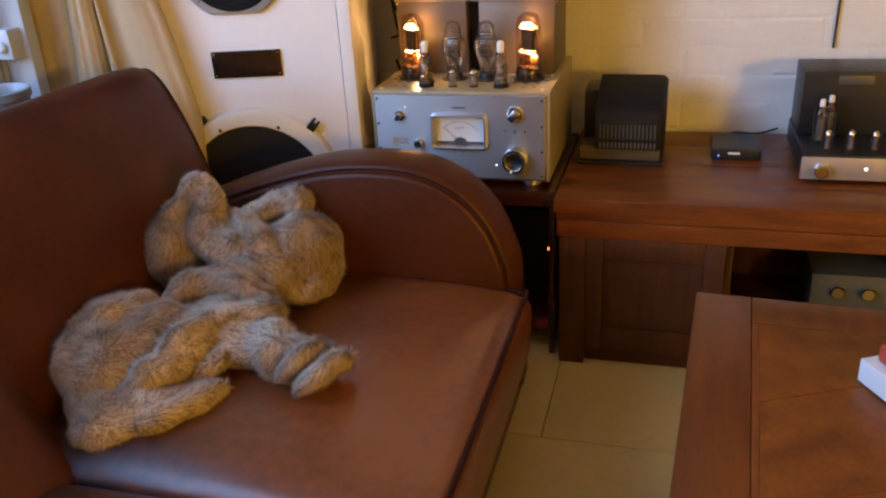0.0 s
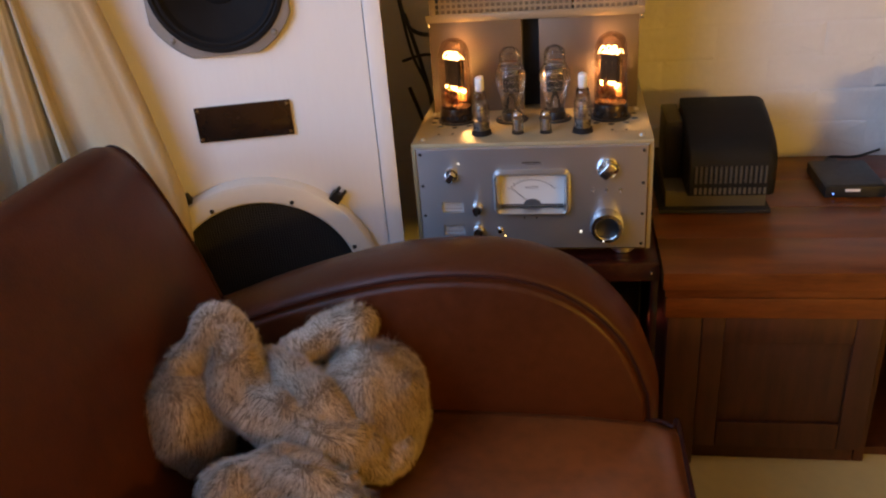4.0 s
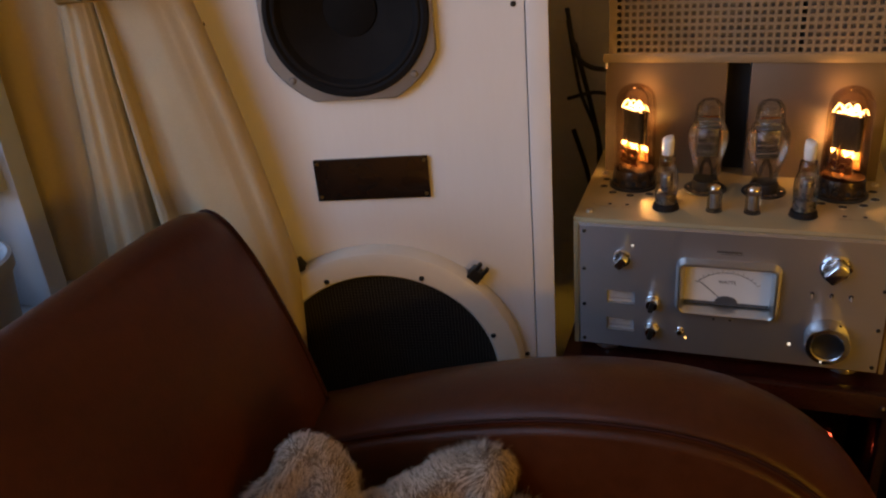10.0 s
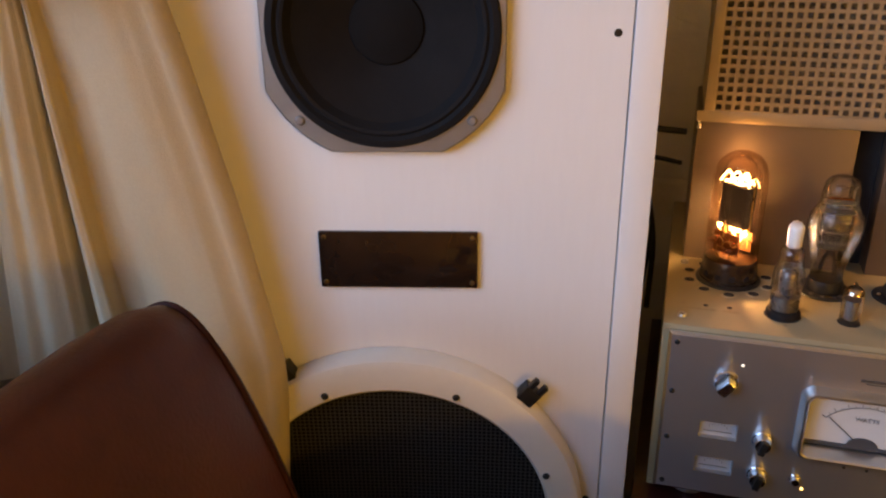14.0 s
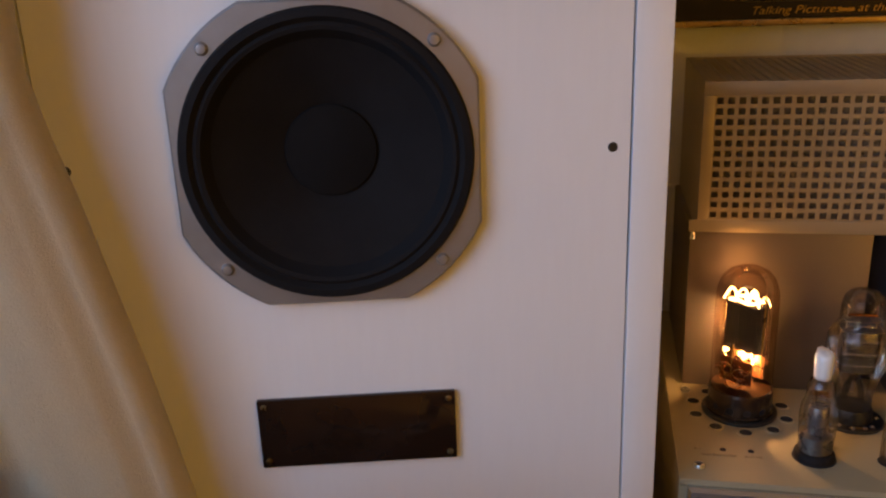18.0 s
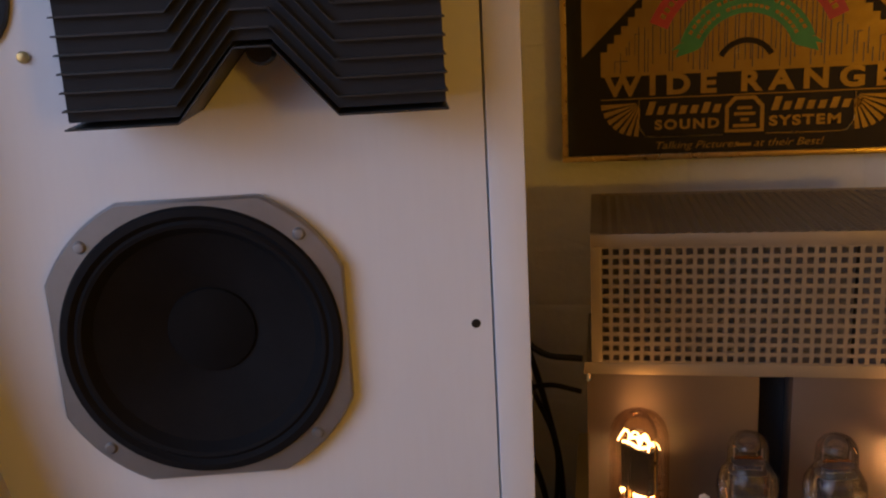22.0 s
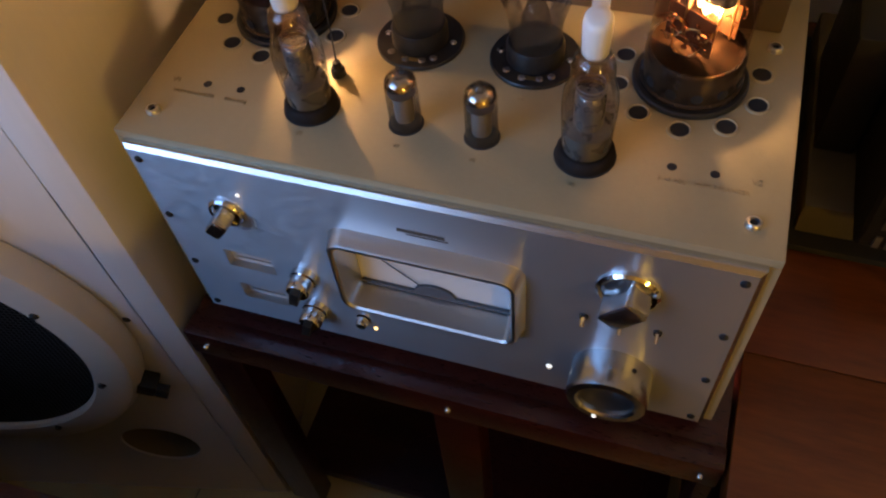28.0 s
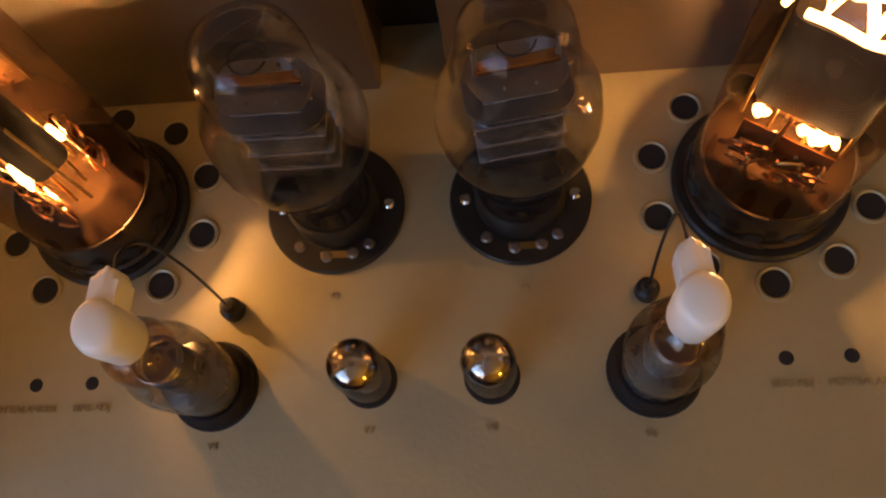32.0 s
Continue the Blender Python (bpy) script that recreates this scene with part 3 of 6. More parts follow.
for k in range(-34, 35):
    h = 0.0048 * k
    w = math.sqrt(max(0.0, 0.1695 ** 2 - h * h))
    if w < 0.01:
        continue
    for flat in (0, 1):
        a = (wx - w, wz + h) if not flat else (wx + h, wz - w)
        b = (wx + w, wz + h) if not flat else (wx + h, wz + w)
        x0, x1, z0, z1 = min(a[0], b[0]) - (0.0008 if flat else 0), max(a[0], b[0]) + (0.0008 if flat else 0), min(a[1], b[1]) - (0 if flat else 0.0008), max(a[1], b[1]) + (0 if flat else 0.0008)
        nseg = 10
        for j in range(nseg):
            u0, u1 = j / nseg, (j + 1) / nseg
            if flat:
                q = [(x0, z0 + (z1 - z0) * u0), (x1, z0 + (z1 - z0) * u0), (x1, z0 + (z1 - z0) * u1), (x0, z0 + (z1 - z0) * u1)]
            else:
                q = [(x0 + (x1 - x0) * u0, z0), (x0 + (x1 - x0) * u1, z0), (x0 + (x1 - x0) * u1, z1), (x0 + (x1 - x0) * u0, z1)]
            bm.faces.new([bm.verts.new((c, -0.0145 - 0.0065 * (((c - wx) ** 2 + (e - wz) ** 2) / 0.0295) - 0.0004 * flat, e)) for c, e in q])
part("wire_mesh", bm, mat("grille_wire", (0.035, 0.033, 0.030), 0.6), woofer, smooth=None)
for a, n in ((48, 1), (122, 1), (-24, 1)):
    ca, sa = math.cos(radians(a)), math.sin(radians(a))
    m = Matrix.Translation((wx + 0.216 * ca, -0.012, wz + 0.216 * sa)) @ Matrix.Rotation(radians(-a), 4, "Y")
    bm = box(-0.012, 0.010, -0.006, 0.012, -0.010, 0.010, 0.002)
    box(0.010, 0.022, -0.006, 0.002, -0.009, -0.0035, 0.001, bm=bm)
    box(0.010, 0.022, -0.006, 0.002, 0.0035, 0.009, 0.001, bm=bm)
    bm.transform(m)
    part("clip", bm, black_metal, woofer, "black forked metal clip")
# midrange driver
mx, mz = -0.010, 0.963
outline = []
FL, RO = 0.1118, 0.1238
half = math.degrees(math.acos(FL / RO))
for q in range(4):
    for k in range(9):
        a = radians(90 * q + half + (90 - 2 * half) * k / 8)
        outline.append((mx + RO * math.cos(a), mz + RO * math.sin(a)))
bm = bmesh.new()
n = len(outline)
ring_in = []
for a, b in outline:
    d = Vector((a - mx, b - mz)).normalized()
    ring_in.append((mx + 0.1035 * d.x, mz + 0.1035 * d.y))
layers = [[(a, -0.0005, b) for a, b in outline], [(a, -0.008, b) for a, b in outline], [(mx + (a - mx) * 0.985, -0.0095, mz + (b - mz) * 0.985) for a, b in outline],
          [(a, -0.0095, b) for a, b in ring_in], [(a, 0.01, b) for a, b in ring_in]]
mid = part("midrange_frame", skin(layers, bm, close_ring=True), frame_metal, spk, "grey cast-metal driver frame", smooth=25)
for sx, sz in ((-1, 1), (1, 1), (-1, -1), (1, -1)):
    part("screw", lathe([(0, 0.0125), (0.0035, 0.012), (0.005, 0.0095), (0.005, 0.005)], (mx + sx * 0.081, 0, mz + sz * 0.081), "-y", 16), frame_metal, mid)
part("surround", lathe([(0.1075, 0.0092), (0.1055, 0.0130), (0.100, 0.0138), (0.0965, 0.010), (0.094, 0.0115), (0.091, 0.0105), (0.088, 0.006), (0.085, 0.002)], (mx, 0, mz), "-y", 80), rubber, mid)
part("cone", lathe([(0.085, 0.002), (0.06, -0.012), (0.038, -0.024), (0.034, -0.026)], (mx, 0, mz), "-y", 80), cone_paper, mid)
part("dust_cap", lathe([(0.0355, -0.0245), (0.0345, -0.0225), (0.03, -0.0215), (0.02, -0.019), (0.01, -0.0178), (0, -0.0175)], (mx, 0, mz), "-y", 48), mat("soft_black_cap", (0.0115, 0.0105, 0.010), 0.9, vary=0.2, spec=0.04), mid)
# name plate
plate = part("name_plate", prism(rounded_rect(0.160, 0.061, 0.001, 2, -0.003, 0.737), -0.004, 0.0005, bevel=0.0006), plate_brown, spk, "dark bronze name plate")
for sx in (-1, 1):
    for sz in (-1, 1):
        part("screw", lathe([(0, 0.0062), (0.0018, 0.006), (0.0028, 0.0042), (0.0028, 0.002)], (-0.003 + sx * 0.0745, 0, 0.737 + sz * 0.0245), "-y", 12), brass, plate)
# acoustic lens of folded slats
ln = [(-0.1225, 0.0), (-0.052, 0.0), (-0.012, 0.046), (0.012, 0.046), (0.052, 0.0), (0.1225, 0.0)]
part("lens_core", prism([(0.061 + a, 1.1385 + b) for a, b in ln] + [(0.061 + a, 1.392 + b) for a, b in ln[::-1]], -0.069, 0.0008), black_matte, spk)
part("lens_nut", lathe([(0, 0.012), (0.008, 0.012), (0.010, 0.009), (0.010, 0)], (0.061, -0.03, 1.178), "-y", 18), black_metal, spk)
for k in range(23):
    z = 1.137 + 0.0117 * k
    line = [(-0.124, 0.0), (-0.052, 0.0), (-0.012, 0.046), (0.012, 0.046), (0.052, 0.0), (0.124, 0.0)]
    up = [(0.061 + a, z + b + 0.0012) for a, b in line]
    lo = [(0.061 + a, z + b) for a, b in line]
    bm = bmesh.new()
    rows = []
    for y, drop in ((-0.074, 0.0035), (0.0005, -0.0020)):
        rows.append([bm.verts.new((a, y, b - drop)) for a, b in lo + up[::-1]])
    nn = len(rows[0])
    for j in range(nn):
        bm.faces.new((rows[0][j], rows[0][(j + 1) % nn], rows[1][(j + 1) % nn], rows[1][j]))
    for r in rows:
        for j in range(5):
            bm.faces.new((r[j], r[j + 1], r[nn - 2 - j], r[nn - 1 - j]))
    part("lens_slat", bm, slat_black, spk, smooth=None)
# tweeter
tw = part("tweeter_rim", lathe([(0.0425, 0.0), (0.0425, 0.002), (0.040, 0.0025), (0.036, 0.0), (0.0355, -0.006)], (-0.158, 0, 1.225), "-y", 48), black_plastic, spk, "black tweeter rim")
part("tweeter_dome", lathe([(0.036, -0.004), (0.03, -0.006), (0.018, -0.003), (0.008, 0.0), (0, 0.001)], (-0.158, 0, 1.225), "-y", 48), black_plastic, tw, "glossy dark tweeter dome")
for sx, sz in ((-1, -1), (1, -1), (-1, 1), (1, 1)):
    part("screw", lathe([(0, 0.004), (0.003, 0.0035), (0.0045, 0.001), (0.0045, 0)], (-0.158 + sx * 0.045, 0, 1.225 + sz * 0.042), "-y", 14), brass, spk)

# ---- amplifier stand ----
stand = thing("amplifier_stand", pose(-0.555, 1.98, 0), "dark red lacquered open equipment stand", "stand")
X0, X1 = -0.785, -0.331
part("top", box(X0, X1, 1.745, 2.22, 0.414, 0.431, 0.002), mahogany, stand)
part("front_rail", box(X0 - 0.001, X1 + 0.001, 1.735, 1.755, 0.396, 0.4325, 0.003), mahogany, stand)
for x0, x1 in ((X0, X0 + 0.042), (-0.562, -0.522), (X1 - 0.013, X1)):
    part("post", box(x0, x1, 1.738, 1.765, 0, 0.396, 0.002), mahogany, stand)
    part("post", box(x0, x1, 2.18, 2.21, 0, 0.413, 0.002), mahogany, stand)
part("bottom_shelf", box(X0 + 0.002, X1 - 0.002, 1.766, 2.179, 0.03, 0.05, 0.002), mahogany, stand)
for x in (-0.768, -0.546, -0.345):
    part("bolt", lathe([(0, 0.003), (0.002, 0.0028), (0.003, 0.001), (0.003, 0)], (x, 1.7352, 0.414), "-y", 12), chrome, stand)
part("back_cover", box(X0 + 0.002, X1 - 0.002, 2.211, 2.22, 0.0, 0.413), black_matte, stand)
rack = thing("power_unit", pose(-0.44, 1.97, 0.05), "black power supply box with red lights inside the stand", "power supply")
part("case", box(-0.52, -0.345, 1.952, 2.17, 0.051, 0.30, 0.004), black_metal, rack)
part("red_light", lathe([(0, 0.004), (0.004, 0.0032), (0.0056, 0)], (-0.3725, 1.952, 0.191), "-y", 12), led_red, rack, "bright red light")
part("red_light", lathe([(0, 0.003), (0.003, 0.002), (0.0035, 0)], (-0.3725, 1.952, 0.065), "-y", 12), led_red_dim, rack, "dim red light")

# ---- valve amplifier ----
CX = -0.558
amp = thing("valve_amplifier", pose(CX, 1.96, 0.432), "silver valve amplifier with power meter and perforated cage", "amplifier")
part("chassis", box(CX - 0.200, CX + 0.200, 1.80, 2.164, 0.453, 0.649), chassis, amp)
part("top_plate", box(CX - 0.2115, CX + 0.2115, 1.7655, 2.165, 0.6495, 0.657, 0.0015), chassis, amp)
part("bottom_plate", box(CX - 0.2115, CX + 0.2115, 1.7655, 2.165, 0.448, 0.4525, 0.001), chassis, amp)
for x0, x1 in ((CX - 0.2115, CX - 0.2005), (CX + 0.2005, CX + 0.2115)):
    part("side_plate", box(x0, x1, 1.7655, 2.165, 0.4527, 0.6493, 0.001), chassis, amp)
FY, FB = 1.7585, 1.7655
MX, MZ = -0.5565, 0.5655
WINDOWS = [(-0.7005, 0.5370), (-0.7005, 0.4915)]


def plate_with_windows(x0, x1, z0, z1, holes, y0, y1, e):
    """A bevelled front plate with rectangular openings (xa, xb, za, zb) cut through it."""
    bm = bmesh.new()
    xs = sorted({x0 + e, x1 - e, *(v for h in holes for v in h[:2])})
    zs = sorted({z0 + e, z1 - e, *(v for h in holes for v in h[2:])})
    gone = lambda x, z: any(h[0] < x < h[1] and h[2] < z < h[3] for h in holes)
    for xa, xb in zip(xs, xs[1:]):
        for za, zb in zip(zs, zs[1:]):
            if not gone((xa + xb) / 2, (za + zb) / 2):
                bm.faces.new([bm.verts.new(v) for v in ((xa, y0, za), (xb, y0, za), (xb, y0, zb), (xa, y0, zb))])
    for xa, xb, za, zb in holes:
        c = ((xa, za), (xb, za), (xb, zb), (xa, zb))
        skin([[(u, y, v) for u, v in c] for y in (y0, y1)], bm, close_ring=True)
    rim = lambda d, y: [(u, y, v) for u, v in ((x0 + d, z0 + d), (x1 - d, z0 + d), (x1 - d, z1 - d), (x0 + d, z1 - d))]
    edge = skin([rim(e, y0), rim(e * 0.12, y0 + e * 0.70), rim(0, y0 + e), rim(0, y1)], close_ring=True)
    bmesh.ops.remove_doubles(bm, verts=bm.verts[:], dist=1e-5)
    return bm, edge


holes = [(MX - 0.061, MX + 0.061, MZ - 0.0355, MZ + 0.0355)] + [(x - 0.0198, x + 0.0198, z - 0.0105, z + 0.0105) for x, z in WINDOWS]
front, edge = plate_with_windows(CX - 0.2045, CX + 0.2045, 0.451, 0.6515, holes, FY, FB, 0.0033)
face = part("front_panel", front, silver_brushed, amp, "brushed aluminium front panel", smooth=20)
part("panel_edge", edge, polished_edge, face, "polished bevelled edge", smooth=20)
for x in (-0.753, -0.363):
    for z in (0.64, 0.58, 0.521, 0.462):
        part("screw", lathe([(0, 0.0022), (0.0014, 0.002), (0.0028, 0.0012), (0.0030, 0)], (x, FY, z), "-y", 14), black_metal, face)
for x, y in ((CX - 0.165, 1.80), (CX + 0.165, 1.80), (CX - 0.165, 2.10), (CX + 0.165, 2.10)):
    part("foot", lathe([(0, 0.432), (0.020, 0.432), (0.022, 0.434), (0.022, 0.4525)], (x, y, 0), "z", 28), silver, amp)


def dial_knob(x, z, r, h, name, lab, turn):
    k = part(name, lathe([(0, 0.0012), (r * 0.72, 0.0012), (r * 0.80, 0.0035), (r * 0.90, 0.0042), (r, 0.0025), (r, 0)], (x, FY, z), "-y", 48), chrome, face, lab)
    body = rounded_rect(r * 1.42, r * 0.92, r * 0.22, 4)
    bm = skin([[(a * g, y, b * g) for a, b in body] for g, y in ((1.0, 0.0), (1.0, -h * 0.86), (0.95, -h * 0.96), (0.82, -h))], close_ring=True, caps=True)
    bm.transform(Matrix.Translation((x, FY, z)) @ Matrix.Rotation(radians(turn), 4, "Y"))
    part("grip", bm, polished_edge, k, smooth=30)
    bm = box(r * 0.30, r * 0.715, -h * 0.97, -h * 0.25, -r * 0.34, r * 0.34, 0.0006)
    bm.transform(Matrix.Translation((x, FY, z)) @ Matrix.Rotation(radians(turn + 180), 4, "Y"))
    part("grip_end", bm, black_plastic, k, "dark pointer end", smooth=30)


dial_knob(-0.6995, 0.6005, 0.0132, 0.019, "selector_knob", "small chrome selector knob", -52)
dial_knob(-0.4245, 0.6085, 0.0198, 0.021, "input_knob", "chrome input selector knob", -50)
VX, VZ = -0.4245, 0.5035
vol = part("volume_knob", lathe([(0.0285, 0), (0.0285, 0.0235), (0.0272, 0.0265), (0.0215, 0.0270), (0.0196, 0.0255), (0.0190, 0.0225)], (VX, FY, VZ), "-y", 64), polished_edge, face, "large polished volume knob")
part("knob_face", lathe([(0.0195, 0.0228), (0.013, 0.0185), (0, 0.0175)], (VX, FY, VZ), "-y", 40), black_plastic, vol, "black hollow knob face")
part("set_screw", lathe([(0, 0.0006), (0.0016, 0.0006), (0.0019, 0)], (0, 0, 0), "z", 12, tilt=Matrix.Translation((VX + 0.0145, FY - 0.010, VZ + 0.0246)) @ Matrix.Rotation(radians(30), 4, "Y")), black_matte, vol)
part("index_mark", lathe([(0, 0.0283), (0.0013, 0.0280), (0.0015, 0.0268)], (VX - 0.006, FY, VZ - 0.0235), "-y", 10), led_white, vol)
for x in (-0.449, -0.425, -0.4015):
    t = part("toggle_switch", lathe([(0, 0.0022), (0.0026, 0.0022), (0.0031, 0)], (x, FY, 0.568), "-y", 14), black_metal, face)
    part("lever", tube([(x, FY - 0.001, 0.569), (x, FY - 0.0065, 0.5645)], 0.0014), chrome, t)
for z in (0.5365, 0.4915):
    k = part("trim_knob", lathe([(0, 0.017), (0.0080, 0.017), (0.0090, 0.0155), (0.0092, 0.006), (0.0104, 0.005), (0.0104, 0)], (-0.6552, FY, z), "-y", 32), chrome, face)
    bm = box(-0.0035, 0.0035, -0.023, -0.0165, -0.0082, 0.0082, 0.001)
    bm.transform(Matrix.Translation((-0.6552, FY, z)) @ Matrix.Rotation(radians(15), 4, "Y"))
    part("grip", bm, black_plastic, k)
for x, z in WINDOWS:
    w = part("window_tray", skin([[(x + a, y, z + b) for a, b in rounded_rect(0.0394 * g, 0.0208 * h, 0.0006, 2)] for g, h, y in ((1.0, 1.0, FY + 0.0002), (0.985, 0.97, FY + 0.0050), (0.97, 0.92, FY + 0.0062))], close_ring=True), silver, face, "recessed silver window frame", smooth=20)
    part("meter_face", box(x - 0.0192, x + 0.0192, FY + 0.0060, FY + 0.0064, z - 0.0098, z + 0.0098), grey_face, w)
    part("scale_line", box(x - 0.015, x + 0.015, FY + 0.0055, FY + 0.0059, z - 0.0050, z - 0.0042), ink, w)
    for k in range(7):
        a = radians(40 + 100 * k / 6)
        part("tick", box(x + 0.012 * math.cos(a) - 0.0003, x + 0.012 * math.cos(a) + 0.0003, FY + 0.0054, FY + 0.0059, z - 0.006 + 0.012 * math.sin(a) - 0.001, z - 0.006 + 0.012 * math.sin(a) + 0.0015), ink, w)
part("push_button", lathe([(0, 0.0075), (0.0038, 0.0075), (0.0046, 0.006), (0.0046, 0.001), (0.006, 0)], (-0.6160, FY, 0.4905), "-y", 24), chrome, face)
part("indicator", lathe([(0, 0.0012), (0.0014, 0.0008), (0.0016, 0)], (-0.6075, FY, 0.4795), "-y", 10), meter_lamp, face)
part("indicator", lathe([(0, 0.0012), (0.0013, 0.0008), (0.0015, 0)], (-0.6852, FY, 0.6215), "-y", 10), led_white, face)
part("jewel", lathe([(0, 0.002), (0.0021, 0.001), (0.0024, 0)], (-0.4695, FY, 0.4865), "-y", 12), led_white, face)
for x in (-0.571, -0.549):
    part("adjuster", lathe([(0, 0.0004), (0.0016, 0.0004), (0.0018, 0)], (x, FY, 0.515), "-y", 10), ink, face)


# power meter: deep rounded bezel with the dial set back
def meter_ring(w, h, r, y):
    return [(MX + a, FY + y, MZ + b) for a, b in rounded_rect(w, h, r, 6)]


meter = part("power_meter", skin([meter_ring(0.137, 0.087, 0.013, 0.0), meter_ring(0.134, 0.084, 0.012, -0.004), meter_ring(0.131, 0.0815, 0.0115, -0.0105), meter_ring(0.1285, 0.079, 0.0105, -0.0128), meter_ring(0.1245, 0.0745, 0.0085, -0.0130), meter_ring(0.1215, 0.0715, 0.0075, -0.0115), meter_ring(0.1175, 0.0670, 0.004, 0.0), meter_ring(0.113, 0.0630, 0.003, 0.0095)], close_ring=True), mat("satin_bezel", (0.66, 0.655, 0.64), 0.30, 1.0, vary=0.02, scale=20, rough_vary=0.01), face, "silver bezel round the watt meter", smooth=30)
FD = FY + 0.0092
part("dial", box(MX - 0.057, MX + 0.057, FD, FD + 0.003, MZ - 0.032, MZ + 0.032), meter_face, meter, "white printed dial")
arc = [(MX + 0.050 * math.sin(radians(a)), FD - 0.0010, MZ - 0.026 + 0.046 * math.cos(radians(a))) for a in range(-52, 53, 4)]
part("scale_line", tube(arc, 0.0004, 4), dial_ink, meter)
for k in range(15):
    a = radians(-52 + 104 * k / 14)
    p = [(MX + r * math.sin(a), FD - 0.0010, MZ - 0.026 + (r - 0.004) * math.cos(a)) for r in (0.0502, 0.0530 if k % 2 else 0.055)]
    part("tick", tube(p, 0.00035, 4), dial_ink, meter)
part("needle", tube([(MX - 0.002, FD - 0.002, MZ - 0.026), (MX - 0.036, FD - 0.002, MZ + 0.004)], 0.0005, 5), black_plastic, meter)
part("needle_cover", prism([(MX + 0.056, MZ - 0.0305), (MX + 0.056, MZ - 0.0270), (MX + 0.0155, MZ - 0.0270)] + [(MX + 0.0150 * math.cos(radians(a)), MZ - 0.0268 + 0.0098 * math.sin(radians(a))) for a in range(6, 175, 12)] + [(MX - 0.0155, MZ - 0.0270), (MX - 0.056, MZ - 0.0270), (MX - 0.056, MZ - 0.0305)], FD - 0.0025, FD - 0.0003), mat("grey_cover", (0.055, 0.055, 0.06), 0.5), meter, "dark strip over the needle's pivot")
lettering("WATTS", 0.0068, pose(MX, FD - 0.0012, MZ + 0.005, 90), dial_ink, meter)
part("brand_bar", box(MX - 0.016, MX + 0.016, FY - 0.0004, FY + 0.0002, 0.6200, 0.6228), ink, face, "small dark maker's mark")
part("brand_bar", box(MX - 0.010, MX + 0.018, FY - 0.0004, FY + 0.0002, 0.6178, 0.6186), ink, face)
# top plate details
TZ = 0.657
for x, y in ((-0.7505, 1.787), (-0.3655, 1.787), (-0.7505, 1.935), (-0.3655, 1.935)):
    s = part("top_screw", lathe([(0.0048, TZ), (0.0047, TZ + 0.0022), (0.0040, TZ + 0.0032), (0.0027, TZ + 0.0034), (0.0025, TZ + 0.0016)], (x, y, 0), "z", 20), silver, amp)
    part("socket", lathe([(0.0026, TZ + 0.0018), (0, TZ + 0.0016)], (x, y, 0), "z", 16), black_matte, s)
# adjuster holes: black discs give the dark inside, the plate is not cut
for x in (-0.415, -0.390, -0.701, -0.726):
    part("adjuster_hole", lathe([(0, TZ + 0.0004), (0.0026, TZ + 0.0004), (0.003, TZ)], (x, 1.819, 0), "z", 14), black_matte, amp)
for txt, x, y, s in (("BIAS ADJ", -0.414, 1.8085, 0.0042), ("HUM BALANCER", -0.385, 1.8085, 0.0042), ("V2", -0.366, 1.818, 0.006), ("V1", -0.749, 1.818, 0.006), ("HUM BALANCER", -0.731, 1.8085, 0.0042),
                     ("BIAS ADJ", -0.700, 1.8085, 0.0042), ("V7", -0.5815, 1.7955, 0.0042), ("V8", -0.532, 1.7955, 0.0042), ("V5", -0.646, 1.791, 0.0042), ("V6", -0.470, 1.791, 0.0042), ("V3", -0.597, 1.853, 0.0042), ("V4", -0.516, 1.853, 0.0042)):
    lettering(txt, s, pose(x, y, TZ + 0.0004), print_ink, amp)
# vent holes: raised rings, with the shade inside painted as a black disc
for cx, cy in ((-0.415, 1.895), (-0.701, 1.898)):
    for k in range(10):
        a = radians(-90 + 36 * k)
        h = part("vent_ring", lathe([(0.0080, TZ), (0.0078, TZ + 0.0009), (0.0068, TZ + 0.0012), (0.0058, TZ + 0.0004)], (cx + 0.0455 * math.cos(a), cy + 0.0455 * math.sin(a), 0), "z", 22), chassis, amp)
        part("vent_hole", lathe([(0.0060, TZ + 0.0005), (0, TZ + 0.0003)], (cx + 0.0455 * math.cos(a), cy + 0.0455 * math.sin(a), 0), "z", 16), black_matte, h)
for x in (-0.597, -0.516):
    d = part("socket_plate", lathe([(0, TZ + 0.0025), (0.0298, TZ + 0.0025), (0.0306, TZ + 0.0015), (0.0306, TZ)], (x, 1.893, 0), "z", 48), black_plastic, amp, "black round socket plate")
    for a in (0, 180, 230, 262, 290, 310):
        part("screw", lathe([(0, TZ + 0.0036), (0.0017, TZ + 0.0036), (0.0027, TZ + 0.0028), (0.0027, TZ + 0.002)], (x + 0.0235 * math.cos(radians(a)), 1.893 + 0.0235 * math.sin(radians(a)), 0), "z", 10), chrome if a in (0, 180) else mica, d)
    part("brand_bar", box(x - 0.006, x + 0.007, 1.869, 1.872, TZ + 0.0024, TZ + 0.0028), brass, d)
# socket openings drawn as flat black discs for the shade under the valves
for x in (-0.647, -0.4665):
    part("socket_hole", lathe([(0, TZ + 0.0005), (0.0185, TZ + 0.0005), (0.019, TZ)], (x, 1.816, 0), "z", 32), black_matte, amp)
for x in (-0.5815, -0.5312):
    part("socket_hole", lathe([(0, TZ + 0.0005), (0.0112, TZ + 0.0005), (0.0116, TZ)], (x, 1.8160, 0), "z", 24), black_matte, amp)
